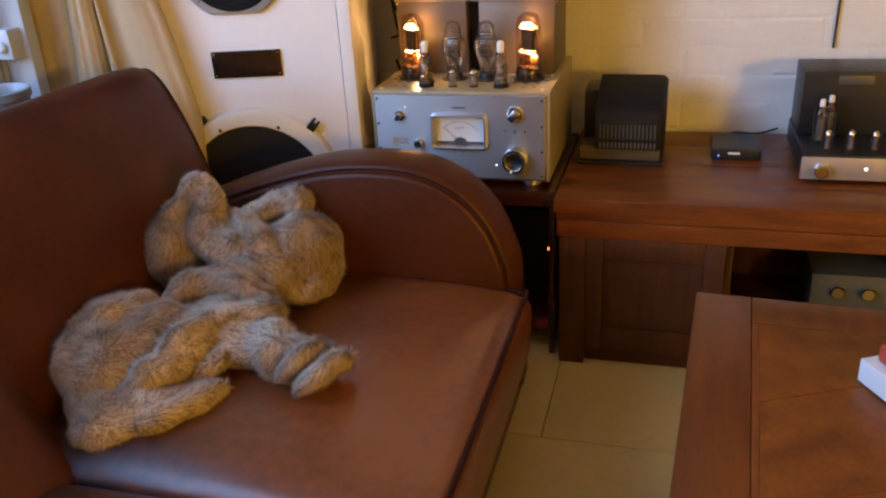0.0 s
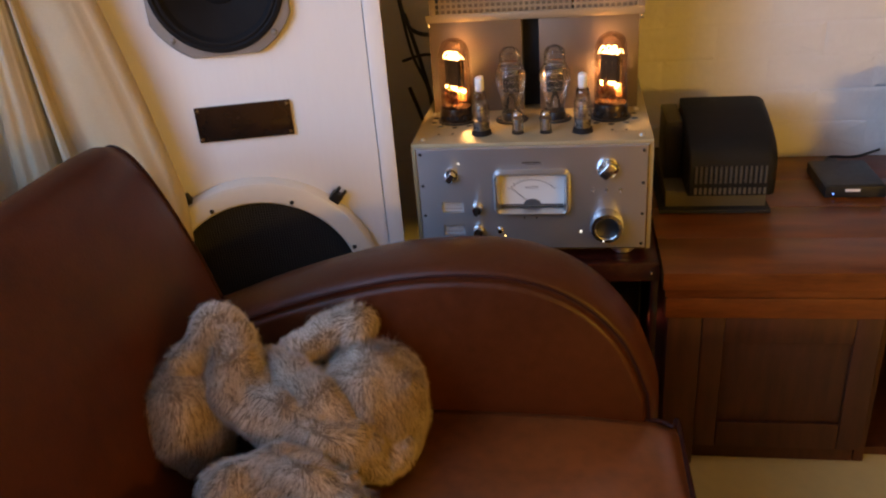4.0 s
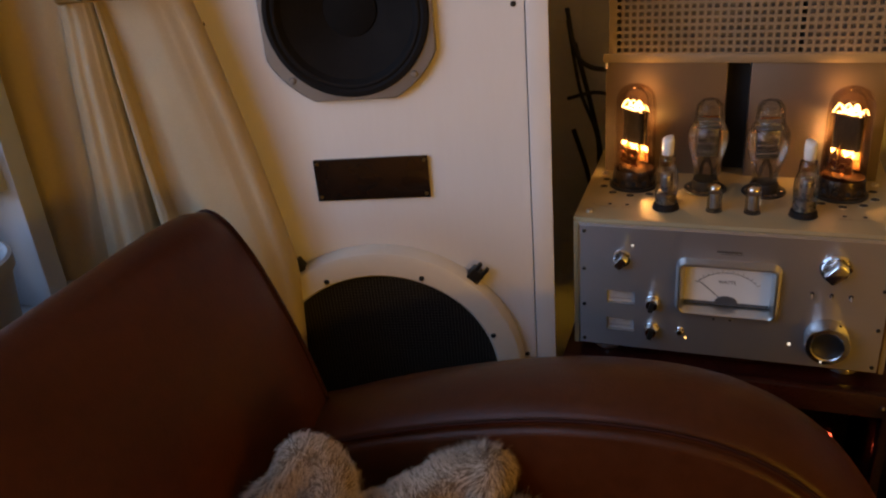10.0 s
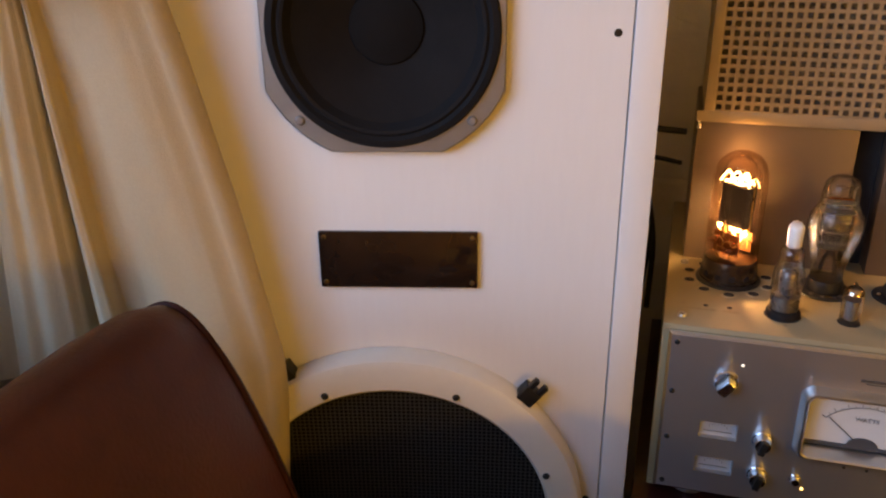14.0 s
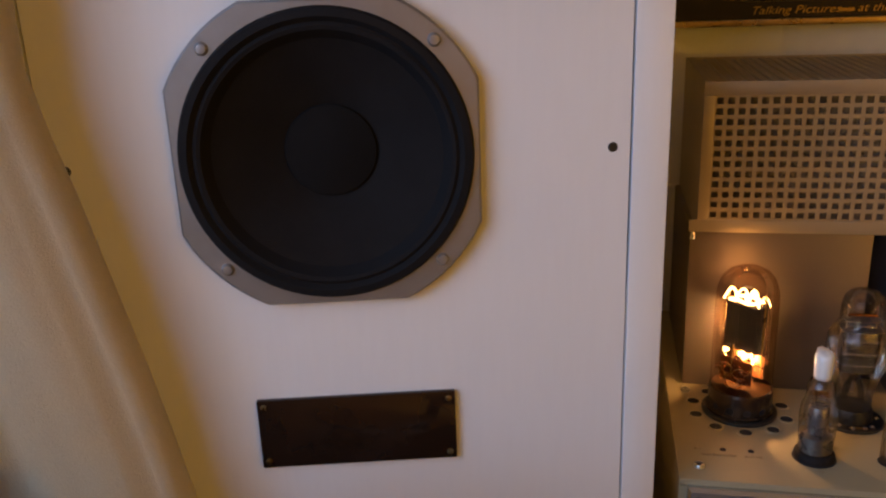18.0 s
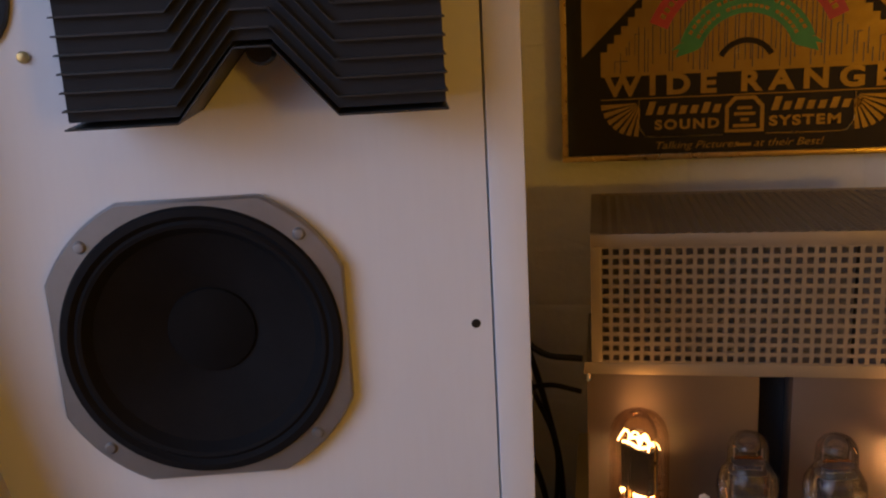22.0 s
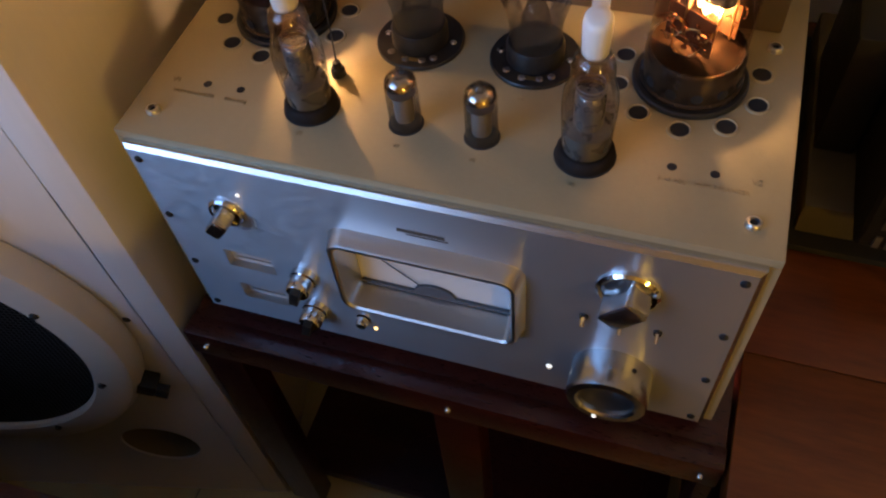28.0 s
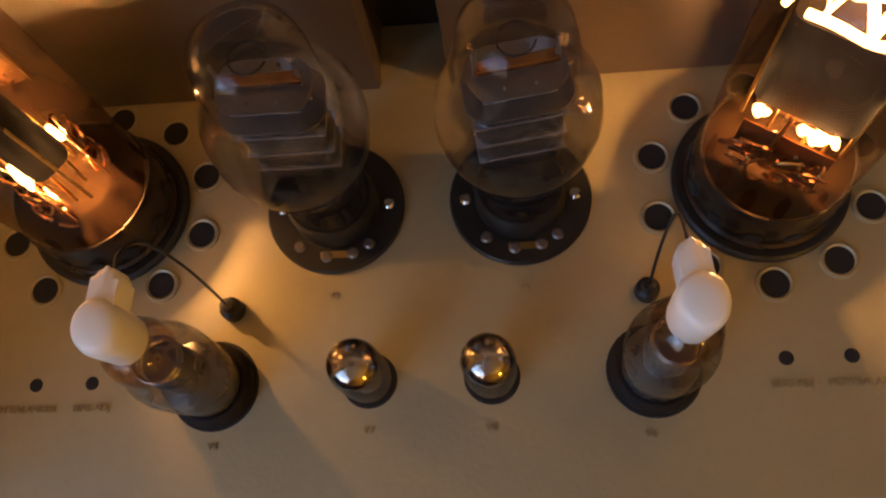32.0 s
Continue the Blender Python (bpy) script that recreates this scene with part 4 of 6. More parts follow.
# transformer covers and cage
part("transformer_cover", box(CX - 0.195, -0.5775, 1.951, 2.155, TZ, 0.832, 0.002), cover_metal, amp)
part("transformer_cover", box(-0.5455, CX + 0.195, 1.951, 2.155, TZ, 0.832, 0.002), cover_metal, amp)
# black sheet added as the shade between the two covers
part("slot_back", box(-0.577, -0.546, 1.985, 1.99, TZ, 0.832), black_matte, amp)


def perforated(name, origin, ux, uy, nx, ny, pitch, hole, t, parent, material):
    """A sheet with square holes: nx by ny cells from the origin along ux and uy."""
    bm = bmesh.new()
    o, ux, uy = Vector(origin), Vector(ux), Vector(uy)
    nz = ux.cross(uy).normalized() * t
    e = (pitch - hole) / 2
    for i in range(nx):
        for j in range(ny):
            c = o + ux * (i * pitch) + uy * (j * pitch)
            out = [c, c + ux * pitch, c + ux * pitch + uy * pitch, c + uy * pitch]
            inn = [c + ux * e + uy * e, c + ux * (pitch - e) + uy * e, c + ux * (pitch - e) + uy * (pitch - e), c + ux * e + uy * (pitch - e)]
            ov, iv, dv = [bm.verts.new(p) for p in out], [bm.verts.new(p) for p in inn], [bm.verts.new(p - nz) for p in inn]
            for k in range(4):
                k2 = (k + 1) % 4
                bm.faces.new((ov[k], ov[k2], iv[k2], iv[k])), bm.faces.new((iv[k], iv[k2], dv[k2], dv[k]))
    return part(name, bm, material, parent, smooth=None)


cage = part("cage_rim", box(CX - 0.1975, CX + 0.2035, 1.944, 1.946, 0.832, 0.845, 0.0005), cage_metal, amp, "champagne metal transformer cage")
CXL, CXR, CZ0, CZ1 = -0.7475, -0.3545, 0.832, 0.983
part("cage_rim", box(CXL, CXR, 1.944, 1.946, 0.9696, CZ1, 0.0005), cage_metal, cage)
for x0, x1 in ((CXL, CXL + 0.010), (CXR - 0.010, CXR)):
    part("cage_rim", box(x0, x1, 1.944, 1.946, 0.8452, 0.9694, 0.0005), cage_metal, cage)
PIT = 0.373 / 36
perforated("cage_mesh", (CXL + 0.010, 1.9445, 0.8452), (1, 0, 0), (0, 0, 1), 36, 12, PIT, 0.0064, 0.001, cage, cage_metal)
perforated("cage_mesh", (CXL + 0.010, 1.9465, CZ1 - 0.001), (1, 0, 0), (0, 0.99981, 0.0195), 36, 20, PIT, 0.0064, 0.001, cage, cage_metal)
SIDE = [(1.9462, CZ0), (2.16, CZ0), (2.16, CZ1 + 0.0041), (1.9465, CZ1)]
part("cage_side", prism(SIDE, CXL, CXL + 0.0015, "yz"), cage_metal, cage)
for x0, x1 in ((CXL, CXL + 0.0098), (CXR - 0.0098, CXR)):
    part("roof_rim", prism([(1.9465, CZ1 - 0.0005), (2.16, CZ1 + 0.0036), (2.16, CZ1 + 0.0048), (1.9465, CZ1 + 0.0007)], x0, x1, "yz"), cage_metal, cage)
part("cage_side", prism(SIDE, CXR - 0.0015, CXR, "yz"), cage_metal, cage)
part("cage_back", box(CXL, CXR, 2.1605, 2.162, CZ0, CZ1 + 0.0045), cage_metal, cage)
for x in (CX - 0.1925, CX + 0.1985):
    part("cage_screw", lathe([(0, 0.8235), (0.0030, 0.8240), (0.0036, 0.8262), (0.0022, 0.8268), (0.0022, 0.8318)], (x, 1.9462, 0), "z", 14), chrome, cage)
winding = mat("grey_brown_winding_cover", (0.19, 0.16, 0.12), 0.6, 0.1, vary=0.12, scale=12)
for x0, x1 in ((CXL + 0.012, -0.4845), (-0.4795, CXR - 0.012)):
    part("transformer", box(x0, x1, 1.972, 2.14, 0.833, 0.968, 0.005), winding, amp, "grey-brown transformer inside the cage")


# ---- valves ----
mat("copper", (0.50, 0.24, 0.12), 0.22, 1.0)


def power_valve(x, y):
    v = thing("power_valve", pose(x, y, TZ, 0, 0, -33), "tall glowing power valve with clear straight bulb", "vacuum tube", "power valves", world=False)
    part("base_top", lathe([(0, 0.0305), (0.020, 0.0302), (0.0285, 0.0292)], seg=40), mat("brown_base_top", (0.012, 0.0054, 0.0023), 0.9, 0.0, vary=0.5, scale=50, spec=0.02), v)
    part("socket_ring", lathe([(0, 0.0005), (0.0365, 0.0005), (0.0365, 0.003), (0.0352, 0.004), (0, 0.004)], seg=48), black_plastic, v, "black round valve socket")
    part("base", lathe([(0, 0.0042), (0.0325, 0.0042), (0.0325, 0.006), (0.031, 0.007), (0.031, 0.026), (0.0296, 0.029), (0, 0.029)], seg=48), mat("dark_base_metal", (0.060, 0.043, 0.032), 0.25, 0.7), v, "dark metal valve base")
    part("bulb", lathe([(0.0293, 0.028), (0.0297, 0.032), (0.0297, 0.118), (0.0285, 0.132), (0.025, 0.143), (0.019, 0.150), (0.010, 0.1545), (0, 0.156)], seg=56), smoky_glass, v, smooth=80)
    # holes round the base: black discs in place of their dark insides
    for k in range(12):
        a = 2 * math.pi * (k + 0.5) / 12
        bm = lathe([(0, 0.0006), (0.0036, 0.0006), (0.0038, 0)], (0, 0, 0), "z", 12)
        bm.transform(Matrix.Rotation(a, 4, "Z") @ Matrix.Translation((0.031, 0, 0.0125)) @ Matrix.Rotation(radians(90), 4, "Y"))
        part("base_hole", bm, black_matte, v)
    part("stem", lathe([(0.014, 0.031), (0.012, 0.045), (0.008, 0.058), (0, 0.060)], seg=24), bulb_glass, v, smooth=80)
    part("anode", prism(rounded_rect(0.038, 0.017, 0.005, 4), 0.069, 0.1172, "xy", bevel=0.001), anode, v, "black carbon anode")
    for x0 in (-0.0195, 0.0195):
        part("support_rod", tube([(x0, 0, 0.045), (x0, 0, 0.131)], 0.0008, 6), brass, v)
    # two plates added to block the inner lamp, leaving fans of light sideways
    for sy in (-1, 1):
        part("support_plate", box(-0.0170, 0.0170, min(sy * 0.0112, sy * 0.0120), max(sy * 0.0112, sy * 0.0120), 0.036, 0.0605, 0.0003), mat("brown_plate", (0.20, 0.085, 0.035), 0.4, 0.7) if sy < 0 else bpy.data.materials["brown_plate"], v, "brown plate added to shield the valve's light")
    for k, (x0, z0, r) in enumerate(((-0.009, 0.050, 0.0055), (0.006, 0.046, 0.0065), (0.0, 0.037, 0.008), (0.012, 0.052, 0.004), (-0.013, 0.040, 0.004))):
        loop = [(x0 + r * math.cos(0.35 * j + k), -0.0135 - 0.003 * math.sin(0.35 * j), z0 + r * math.sin(0.35 * j + k)) for j in range(13)]
        part("lead_loop", tube(loop, 0.0006, 6), brass, v)
    rnd = random.Random(5)
    for k in range(30):
        side = -1 if k % 3 else 1
        x0, z0, r, a0 = rnd.uniform(-0.015, 0.015), rnd.uniform(0.036, 0.055), rnd.uniform(0.003, 0.008), rnd.uniform(0, 6.3)
        arc = [(x0 + r * math.cos(a0 + 0.4 * j), side * (0.0135 + 0.004 * math.sin(a0 + 0.3 * j)), z0 + 0.8 * r * math.sin(a0 + 0.4 * j)) for j in range(4 + k % 5)]
        part("electrode", tube(arc, rnd.uniform(0.0005, 0.0011), 5), bpy.data.materials["copper"], v)
    for k in range(8):
        a = 2 * math.pi * (k + 0.5) / 8
        r = 0.009 + 0.004 * (k % 2)
        part("support_rod", tube([(r * math.cos(a), r * math.sin(a), 0.040), (1.1 * r * math.cos(a + 0.2), 1.1 * r * math.sin(a + 0.2), 0.068 + 0.004 * (k % 3))], 0.0008, 5), brass, v)
    bm = bmesh.new()
    for k in range(7):
        x0 = -0.018 + 0.006 * k
        hi = (0.1290, 0.1255, 0.1308, 0.1265, 0.1312, 0.1245, 0.1280)[k]
        lean = (0.004, -0.003, 0.005, -0.005, 0.002, -0.004, 0.003)[k]
        tube(smooth_path([(x0 - lean, -0.006, 0.1178), (x0 - 0.4 * lean, -0.003, hi - 0.004), (x0 + 0.2 * lean, 0.0, hi), (x0 + 0.7 * lean, 0.003, hi - 0.004), (x0 + lean, 0.006, 0.1178)], 3), 0.0012 + 0.0006 * math.sin(5 * k), 6, bm)
    tube(smooth_path([(-0.015, -0.007, 0.1195), (-0.006, -0.0085, 0.1215), (0.006, -0.0085, 0.1200), (0.015, -0.006, 0.1220)], 4), 0.0016, 7, bm)
    tube(smooth_path([(-0.014, 0.006, 0.1195), (0.0, 0.008, 0.1210), (0.014, 0.006, 0.1195)], 4), 0.0015, 7, bm)
    part("filament", bm, filament_hot, v, "white-hot filament above the anode")
    bm = bmesh.new()
    for x0, z0, h, lean, w in ((-0.0142, 0.0688, -0.0065, 0.001, 0.0021), (-0.0112, 0.0690, -0.0035, -0.001, 0.0017), (0.0020, 0.0680, -0.0042, 0.001, 0.0019), (0.0062, 0.0683, -0.0085, 0.0015, 0.0023), (0.0098, 0.0684, -0.0062, -0.001, 0.0022), (0.0132, 0.0688, -0.0038, 0.002, 0.0016)):
        tube(smooth_path([(x0, -0.0098, z0), (x0 + 0.4 * lean, -0.0108, z0 + 0.35 * h), (x0 + lean, -0.0112, z0 + 0.72 * h)], 3), w, 7, bm, [1.0, 0.98, 0.95, 0.85, 0.7, 0.5, 0.2])
    tube(smooth_path([(0.001, -0.0100, 0.0680), (0.008, -0.0104, 0.0672), (0.0140, -0.0096, 0.0690)], 3), 0.0014, 6, bm)
    tube([(0.008, 0.0105, 0.0665), (-0.002, 0.0100, 0.0645)], 0.0014, 5, bm)
    tube([(-0.006, -0.0090, 0.0560), (-0.003, -0.0095, 0.0552)], 0.0006, 5, bm)
    tube([(0.0075, -0.0088, 0.0535), (0.0085, -0.0090, 0.0515)], 0.0005, 5, bm)
    part("filament", bm, filament_hot, v, "glowing filament below the anode")
    part("mica_disc", lathe([(0, 0.1335), (0.004, 0.1335), (0.004, 0.134), (0, 0.134)], seg=24), mica, v)
    return v


pv = power_valve(-0.415, 1.895)
copy_thing(pv, pose(-0.701, 1.898, TZ, 0, 0, -40))
lamp("valve_glow", "POINT", pose(-0.415, 1.892, TZ + 0.141), 0.14, (1.0, 0.50, 0.14), 0.018)
lamp("valve_glow", "POINT", pose(-0.701, 1.895, TZ + 0.141), 0.14, (1.0, 0.50, 0.14), 0.018)
lamp("valve_glow", "POINT", pose(-0.415, 1.895, TZ + 0.0545), 1.65, (1.0, 0.62, 0.26), 0.003)
lamp("valve_glow", "POINT", pose(-0.701, 1.898, TZ + 0.0545), 1.65, (1.0, 0.62, 0.26), 0.003)


def driver_valve(x, y):
    v = thing("driver_valve", pose(x, y, TZ + 0.0026), "clear pear-shaped driver valve on black socket", "vacuum tube", "driver valves", world=False)
    part("base", lathe([(0, 0), (0.0195, 0), (0.0195, 0.010), (0.0180, 0.0135), (0, 0.0135)], seg=36), black_plastic, v)
    part("bulb", lathe([(0.0172, 0.0125), (0.0176, 0.028), (0.0215, 0.044), (0.0270, 0.062), (0.0292, 0.076), (0.0280, 0.088), (0.0230, 0.097), (0.0195, 0.103), (0.0193, 0.117), (0.0175, 0.126), (0.0125, 0.132), (0.006, 0.1345), (0, 0.135)], seg=48), bulb_glass, v, smooth=80)
    part("stem", lathe([(0.012, 0.014), (0.009, 0.034), (0.004, 0.048), (0, 0.049)], seg=20), bulb_glass, v, smooth=80)
    part("anode", prism(rounded_rect(0.031, 0.016, 0.005, 4), 0.050, 0.092, "xy", bevel=0.0008), mat("grey_anode", (0.20, 0.205, 0.225), 0.18, 0.9, bump=0.9, bump_scale=140), v, "grey metal anode")
    for z in (0.058, 0.070, 0.083):
        part("anode_rib", box(-0.0158, 0.0158, -0.0083, 0.0083, z, z + 0.0008), mat("bright_plate", (0.60, 0.62, 0.67), 0.22, 0.85) if z < 0.06 else bpy.data.materials["bright_plate"], v)
    part("mica_disc", prism(rounded_rect(0.036, 0.024, 0.008, 4), 0.094, 0.0948, "xy"), mica, v)
    part("mica_disc", prism(rounded_rect(0.032, 0.020, 0.008, 4), 0.104, 0.1046, "xy"), mica, v)
    for x0 in (-0.013, 0.013):
        part("support_rod", tube([(x0, 0, 0.045), (x0, 0, 0.118)], 0.0009, 6), mica, v)
    part("cross_bar", box(-0.0135, 0.0135, -0.0022, 0.0022, 0.1072, 0.1092, 0.0006), bpy.data.materials["copper"], v, "coppery bar under the dome")
    part("cross_bar", box(-0.0120, 0.0120, -0.0075, 0.0075, 0.0985, 0.0995, 0.0004), bpy.data.materials["bright_plate"], v)
    for k in range(6):
        a = math.pi * k / 3
        part("support_rod", tube([(0.010 * math.cos(a), 0.006 * math.sin(a), 0.0948), (0.010 * math.cos(a), 0.008 * math.sin(a), 0.1070)], 0.0005, 4), mica, v)
    part("getter_ring", tube([(0.006 * math.cos(a), 0.006 * math.sin(a), 0.121) for a in (0.5 * k for k in range(13))], 0.0004, 5), anode, v)
    return v


dv = driver_valve(-0.597, 1.893)
copy_thing(dv, pose(-0.516, 1.893, TZ + 0.0026, 0, 0, 8))


def capped_valve(x, y, turn):
    v = thing("capped_valve", pose(x, y, TZ + 0.0006, 0, 0, turn), "small clear valve with white ceramic top cap", "vacuum tube", "capped valves", world=False)
    part("base", lathe([(0, 0), (0.0178, 0), (0.0176, 0.005), (0.0160, 0.0075), (0.0148, 0.008), (0, 0.008)], seg=36), mat("worn_dark_base", (0.012, 0.009, 0.008), 0.7, 0.0, spec=0.15), v, "dark worn valve base")
    part("bulb", lathe([(0.0148, 0.0078), (0.0152, 0.020), (0.0160, 0.034), (0.0163, 0.044), (0.0156, 0.052), (0.0136, 0.058), (0.0124, 0.062), (0.0123, 0.070), (0.0108, 0.077), (0.0065, 0.081), (0, 0.082)], seg=40), bulb_glass, v, smooth=80)
    part("getter", lathe([(0.0116, 0.066), (0.0116, 0.070), (0.0100, 0.0762), (0.006, 0.0795)], seg=32), thin_glass("getter_glass", (0.90, 0.70, 0.60), 1.9, 0.05, 0.8), v, "coppery getter film", smooth=80)
    part("anode", lathe([(0.0138, 0.0082), (0.0141, 0.012), (0.0143, 0.020), (0.0136, 0.0235), (0.0075, 0.026), (0.0072, 0.028), (0.0088, 0.0285), (0.0088, 0.050), (0.0075, 0.052), (0, 0.052)], seg=24), mat("dark_anode", (0.17, 0.155, 0.145), 0.28, 0.6, vary=0.3, scale=60), v, "grey metal anode")
    for z in (0.0545, 0.0575):
        part("electrode_ring", tube([(0.0085 * math.cos(0.5 * k), 0.0085 * math.sin(0.5 * k), z) for k in range(13)], 0.0006, 5), mica, v)
    cap = part("top_cap", skin([[(q * math.cos(j * math.pi / 16), 0.0015 + q * 1.12 * math.sin(j * math.pi / 16), z + lean * (0.0015 + q * math.sin(j * math.pi / 16))) for j in range(32)] for q, z, lean in ((0.0066, 0.0785, 0), (0.0074, 0.080, 0), (0.0079, 0.0935, 0.05), (0.0080, 0.0985, 0.10), (0.0074, 0.1015, 0.14), (0.0058, 0.1030, 0.16), (0.002, 0.1034, 0.16))], close_ring=True, caps=True), cap_white, v, "white ceramic top cap", smooth=50)
    part("cap_arm", prism(rounded_rect(0.0092, 0.020, 0.0042, 5, 0, 0.0105), 0.0905, 0.1015, "xy", bevel=0.0025), cap_white, cap, smooth=50)
    part("cap_lead", tube(smooth_path([(0, 0.019, 0.097), (0.0, 0.027, 0.096), (0.001, 0.034, 0.084), (0.002, 0.0355, 0.05), (0.003, 0.0325, 0.006)]), 0.0006, 6), black_plastic, cap, "thin black lead")
    part("lead_bush", lathe([(0, 0.011), (0.0028, 0.0105), (0.0032, 0.006), (0.0048, 0.005), (0.0052, 0.0)], (0.003, 0.0325, 0), "z", 14), black_plastic, cap)
    return v


cv = capped_valve(-0.4665, 1.816, 5)
copy_thing(cv, pose(-0.6470, 1.816, TZ + 0.0006, 0, 0, -6))


def small_valve(x, y):
    v = thing("small_valve", pose(x, y, TZ + 0.0006), "miniature valve with silvery getter top", "vacuum tube", "small valves", world=False)
    part("bulb", lathe([(0.0102, 0.0), (0.0104, 0.003), (0.0104, 0.032), (0.0095, 0.037), (0.0065, 0.0405), (0.0025, 0.042), (0.0015, 0.0455), (0, 0.046)], seg=36), bulb_glass, v, smooth=80)
    part("getter", lathe([(0.0098, 0.0335), (0.0092, 0.0365), (0.006, 0.0398), (0, 0.0412)], seg=32), getter, v, "silvery getter flash", smooth=80)
    part("anode", lathe([(0, 0.004), (0.0058, 0.004), (0.0062, 0.006), (0.0062, 0.024), (0.005, 0.026), (0, 0.026)], seg=20), mat("small_anode", (0.16, 0.14, 0.125), 0.4, 0.3), v)
    part("mica_disc", lathe([(0, 0.0262), (0.0088, 0.0262), (0.0088, 0.0267), (0, 0.0267)], seg=20), mica, v)
    return v


sv = small_valve(-0.5815, 1.8160)
copy_thing(sv, pose(-0.5312, 1.8160, TZ + 0.0006, 0, 0, 30))
# ---- long sideboard with kneehole ----
DX0, DX1, DY0, DY1, DZ = -0.327, 1.25, 1.70, 2.26, 0.432
desk = thing("sideboard", pose(0.45, 1.98, 0), "low red-brown wooden sideboard with panelled door and open bay", "sideboard")
for k in range(4):
    y0 = DY0 + k * 0.14
    part("top_plank", box(DX0, DX1, y0 + 0.0004, y0 + 0.1396, DZ - 0.034, DZ - (0.0006 if k % 2 else 0.0), 0.0015), wood, desk)
part("edge_moulding", box(DX0 + 0.004, DX1, DY0 + 0.006, DY0 + 0.03, DZ - 0.052, DZ - 0.0345, 0.004), wood, desk)
part("apron", box(DX0 + 0.006, DX1, DY0 + 0.004, DY0 + 0.028, 0.338, DZ - 0.0525, 0.004), wood, desk)
# sides, bay and door use the wood with shade in its colour
part("side_panel", box(DX0 + 0.012, DX0 + 0.032, DY0 + 0.03, DY1 - 0.01, 0.0, DZ - 0.035, 0.002), wood_shaded, desk)
part("inner_side", box(0.05, 0.07, DY0 + 0.03, DY1 - 0.01, 0.0, DZ - 0.035, 0.002), wood_shaded, desk)
# side panel and floor added to shut light out of the open bay
part("bay_side", box(0.62, 0.64, DY0 + 0.03, DY1 - 0.021, 0.0, DZ - 0.035, 0.002), wood_shaded, desk)
part("bay_floor", box(0.071, 0.619, DY0 + 0.05, DY1 - 0.021, 0.001, 0.020, 0.002), wood_shaded, desk)
part("back_board", box(DX0 + 0.033, DX1, DY1 - 0.02, DY1 - 0.01, 0.0, DZ - 0.035), wood_shaded, desk)
part("plinth", box(DX0 + 0.033, 0.049, DY0 + 0.03, DY0 + 0.05, 0.0, 0.045, 0.002), wood_shaded, desk)
part("stile", box(DX0 + 0.012, -0.255, DY0 + 0.008, DY0 + 0.0295, 0.0, 0.3375, 0.002), wood_shaded, desk)
door = part("door", box(-0.2545, 0.052, DY0 + 0.014, DY0 + 0.0295, 0.046, 0.3375, 0.001), wood_shaded, desk, "panelled cupboard door")
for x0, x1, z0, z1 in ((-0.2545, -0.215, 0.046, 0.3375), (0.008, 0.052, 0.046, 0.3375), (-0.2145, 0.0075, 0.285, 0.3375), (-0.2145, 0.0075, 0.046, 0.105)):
    part("door_frame", box(x0, x1, DY0 + 0.007, DY0 + 0.0135, z0, z1, 0.0025), wood_shaded, door)
part("door_panel", skin([[(a, y, b) for a, b in ((x0, z0), (x1, z0), (x1, z1), (x0, z1))] for x0, x1, z0, z1, y in ((-0.214, 0.007, 0.106, 0.284, DY0 + 0.0138), (-0.185, -0.022, 0.134, 0.256, DY0 + 0.009), (-0.183, -0.024, 0.136, 0.254, DY0 + 0.009))], close_ring=True, caps=True), wood_shaded, door)

bx = thing("test_instrument", pose(0.37, 2.05, 0.0205), "grey metal box with two knobs inside the sideboard bay", "equipment")
part("case", box(0.285, 0.50, 2.0, 2.15, 0.0205, 0.146, 0.004), mat("grey_hammer_paint", (0.11, 0.12, 0.10), 0.45, 0.2, scale=40), bx)
for x in (0.345, 0.415):
    part("knob", lathe([(0, 0.02), (0.014, 0.02), (0.017, 0.016), (0.017, 0)], (x, 2.0, 0.105), "-y", 24), chrome, bx)

# ---- things on the sideboard ----
bb = thing("black_amplifier", pose(-0.2, 2.08, DZ), "old amplifier with black slotted metal cover", "amplifier")
part("base", box(-0.300, -0.106, 1.965, 2.22, DZ + 0.0085, 0.476, 0.003), mat("olive_grey_metal", (0.11, 0.095, 0.062), 0.5, 0.3, scale=14, bump=0.2), bb, "worn olive metal base")
part("base_board", box(-0.312, -0.098, 1.950, 2.225, DZ, DZ + 0.008, 0.002), black_matte, bb, "thin dark board under the base")
part("transformer", box(-0.298, -0.264, 2.03, 2.15, 0.4765, 0.600, 0.004), black_metal, bb)
prof = [(1.934, 0.4775), (1.930, 0.500), (1.932, 0.545), (1.938, 0.562), (1.952, 0.576), (1.985, 0.592), (2.05, 0.611), (2.11, 0.622), (2.128, 0.618), (2.128, 0.4775)]
rings = []
for x, s in ((-0.262, 0.985), (-0.259, 1.0), (-0.118, 1.0), (-0.106, 0.985), (-0.099, 0.95), (-0.096, 0.90)):
    rings.append([(x, 2.11 + (a - 2.11) * (s if a < 2.10 else 1), 0.4775 + (b - 0.4775) * s) for a, b in prof])
cover = part("cover", skin(rings, close_ring=True, caps=True), mat("black_crackle_paint", (0.007, 0.0065, 0.006), 0.6, 0.0, bump=0.6, bump_scale=500, spec=0.25), bb, "black crackle-painted cover", smooth=40)
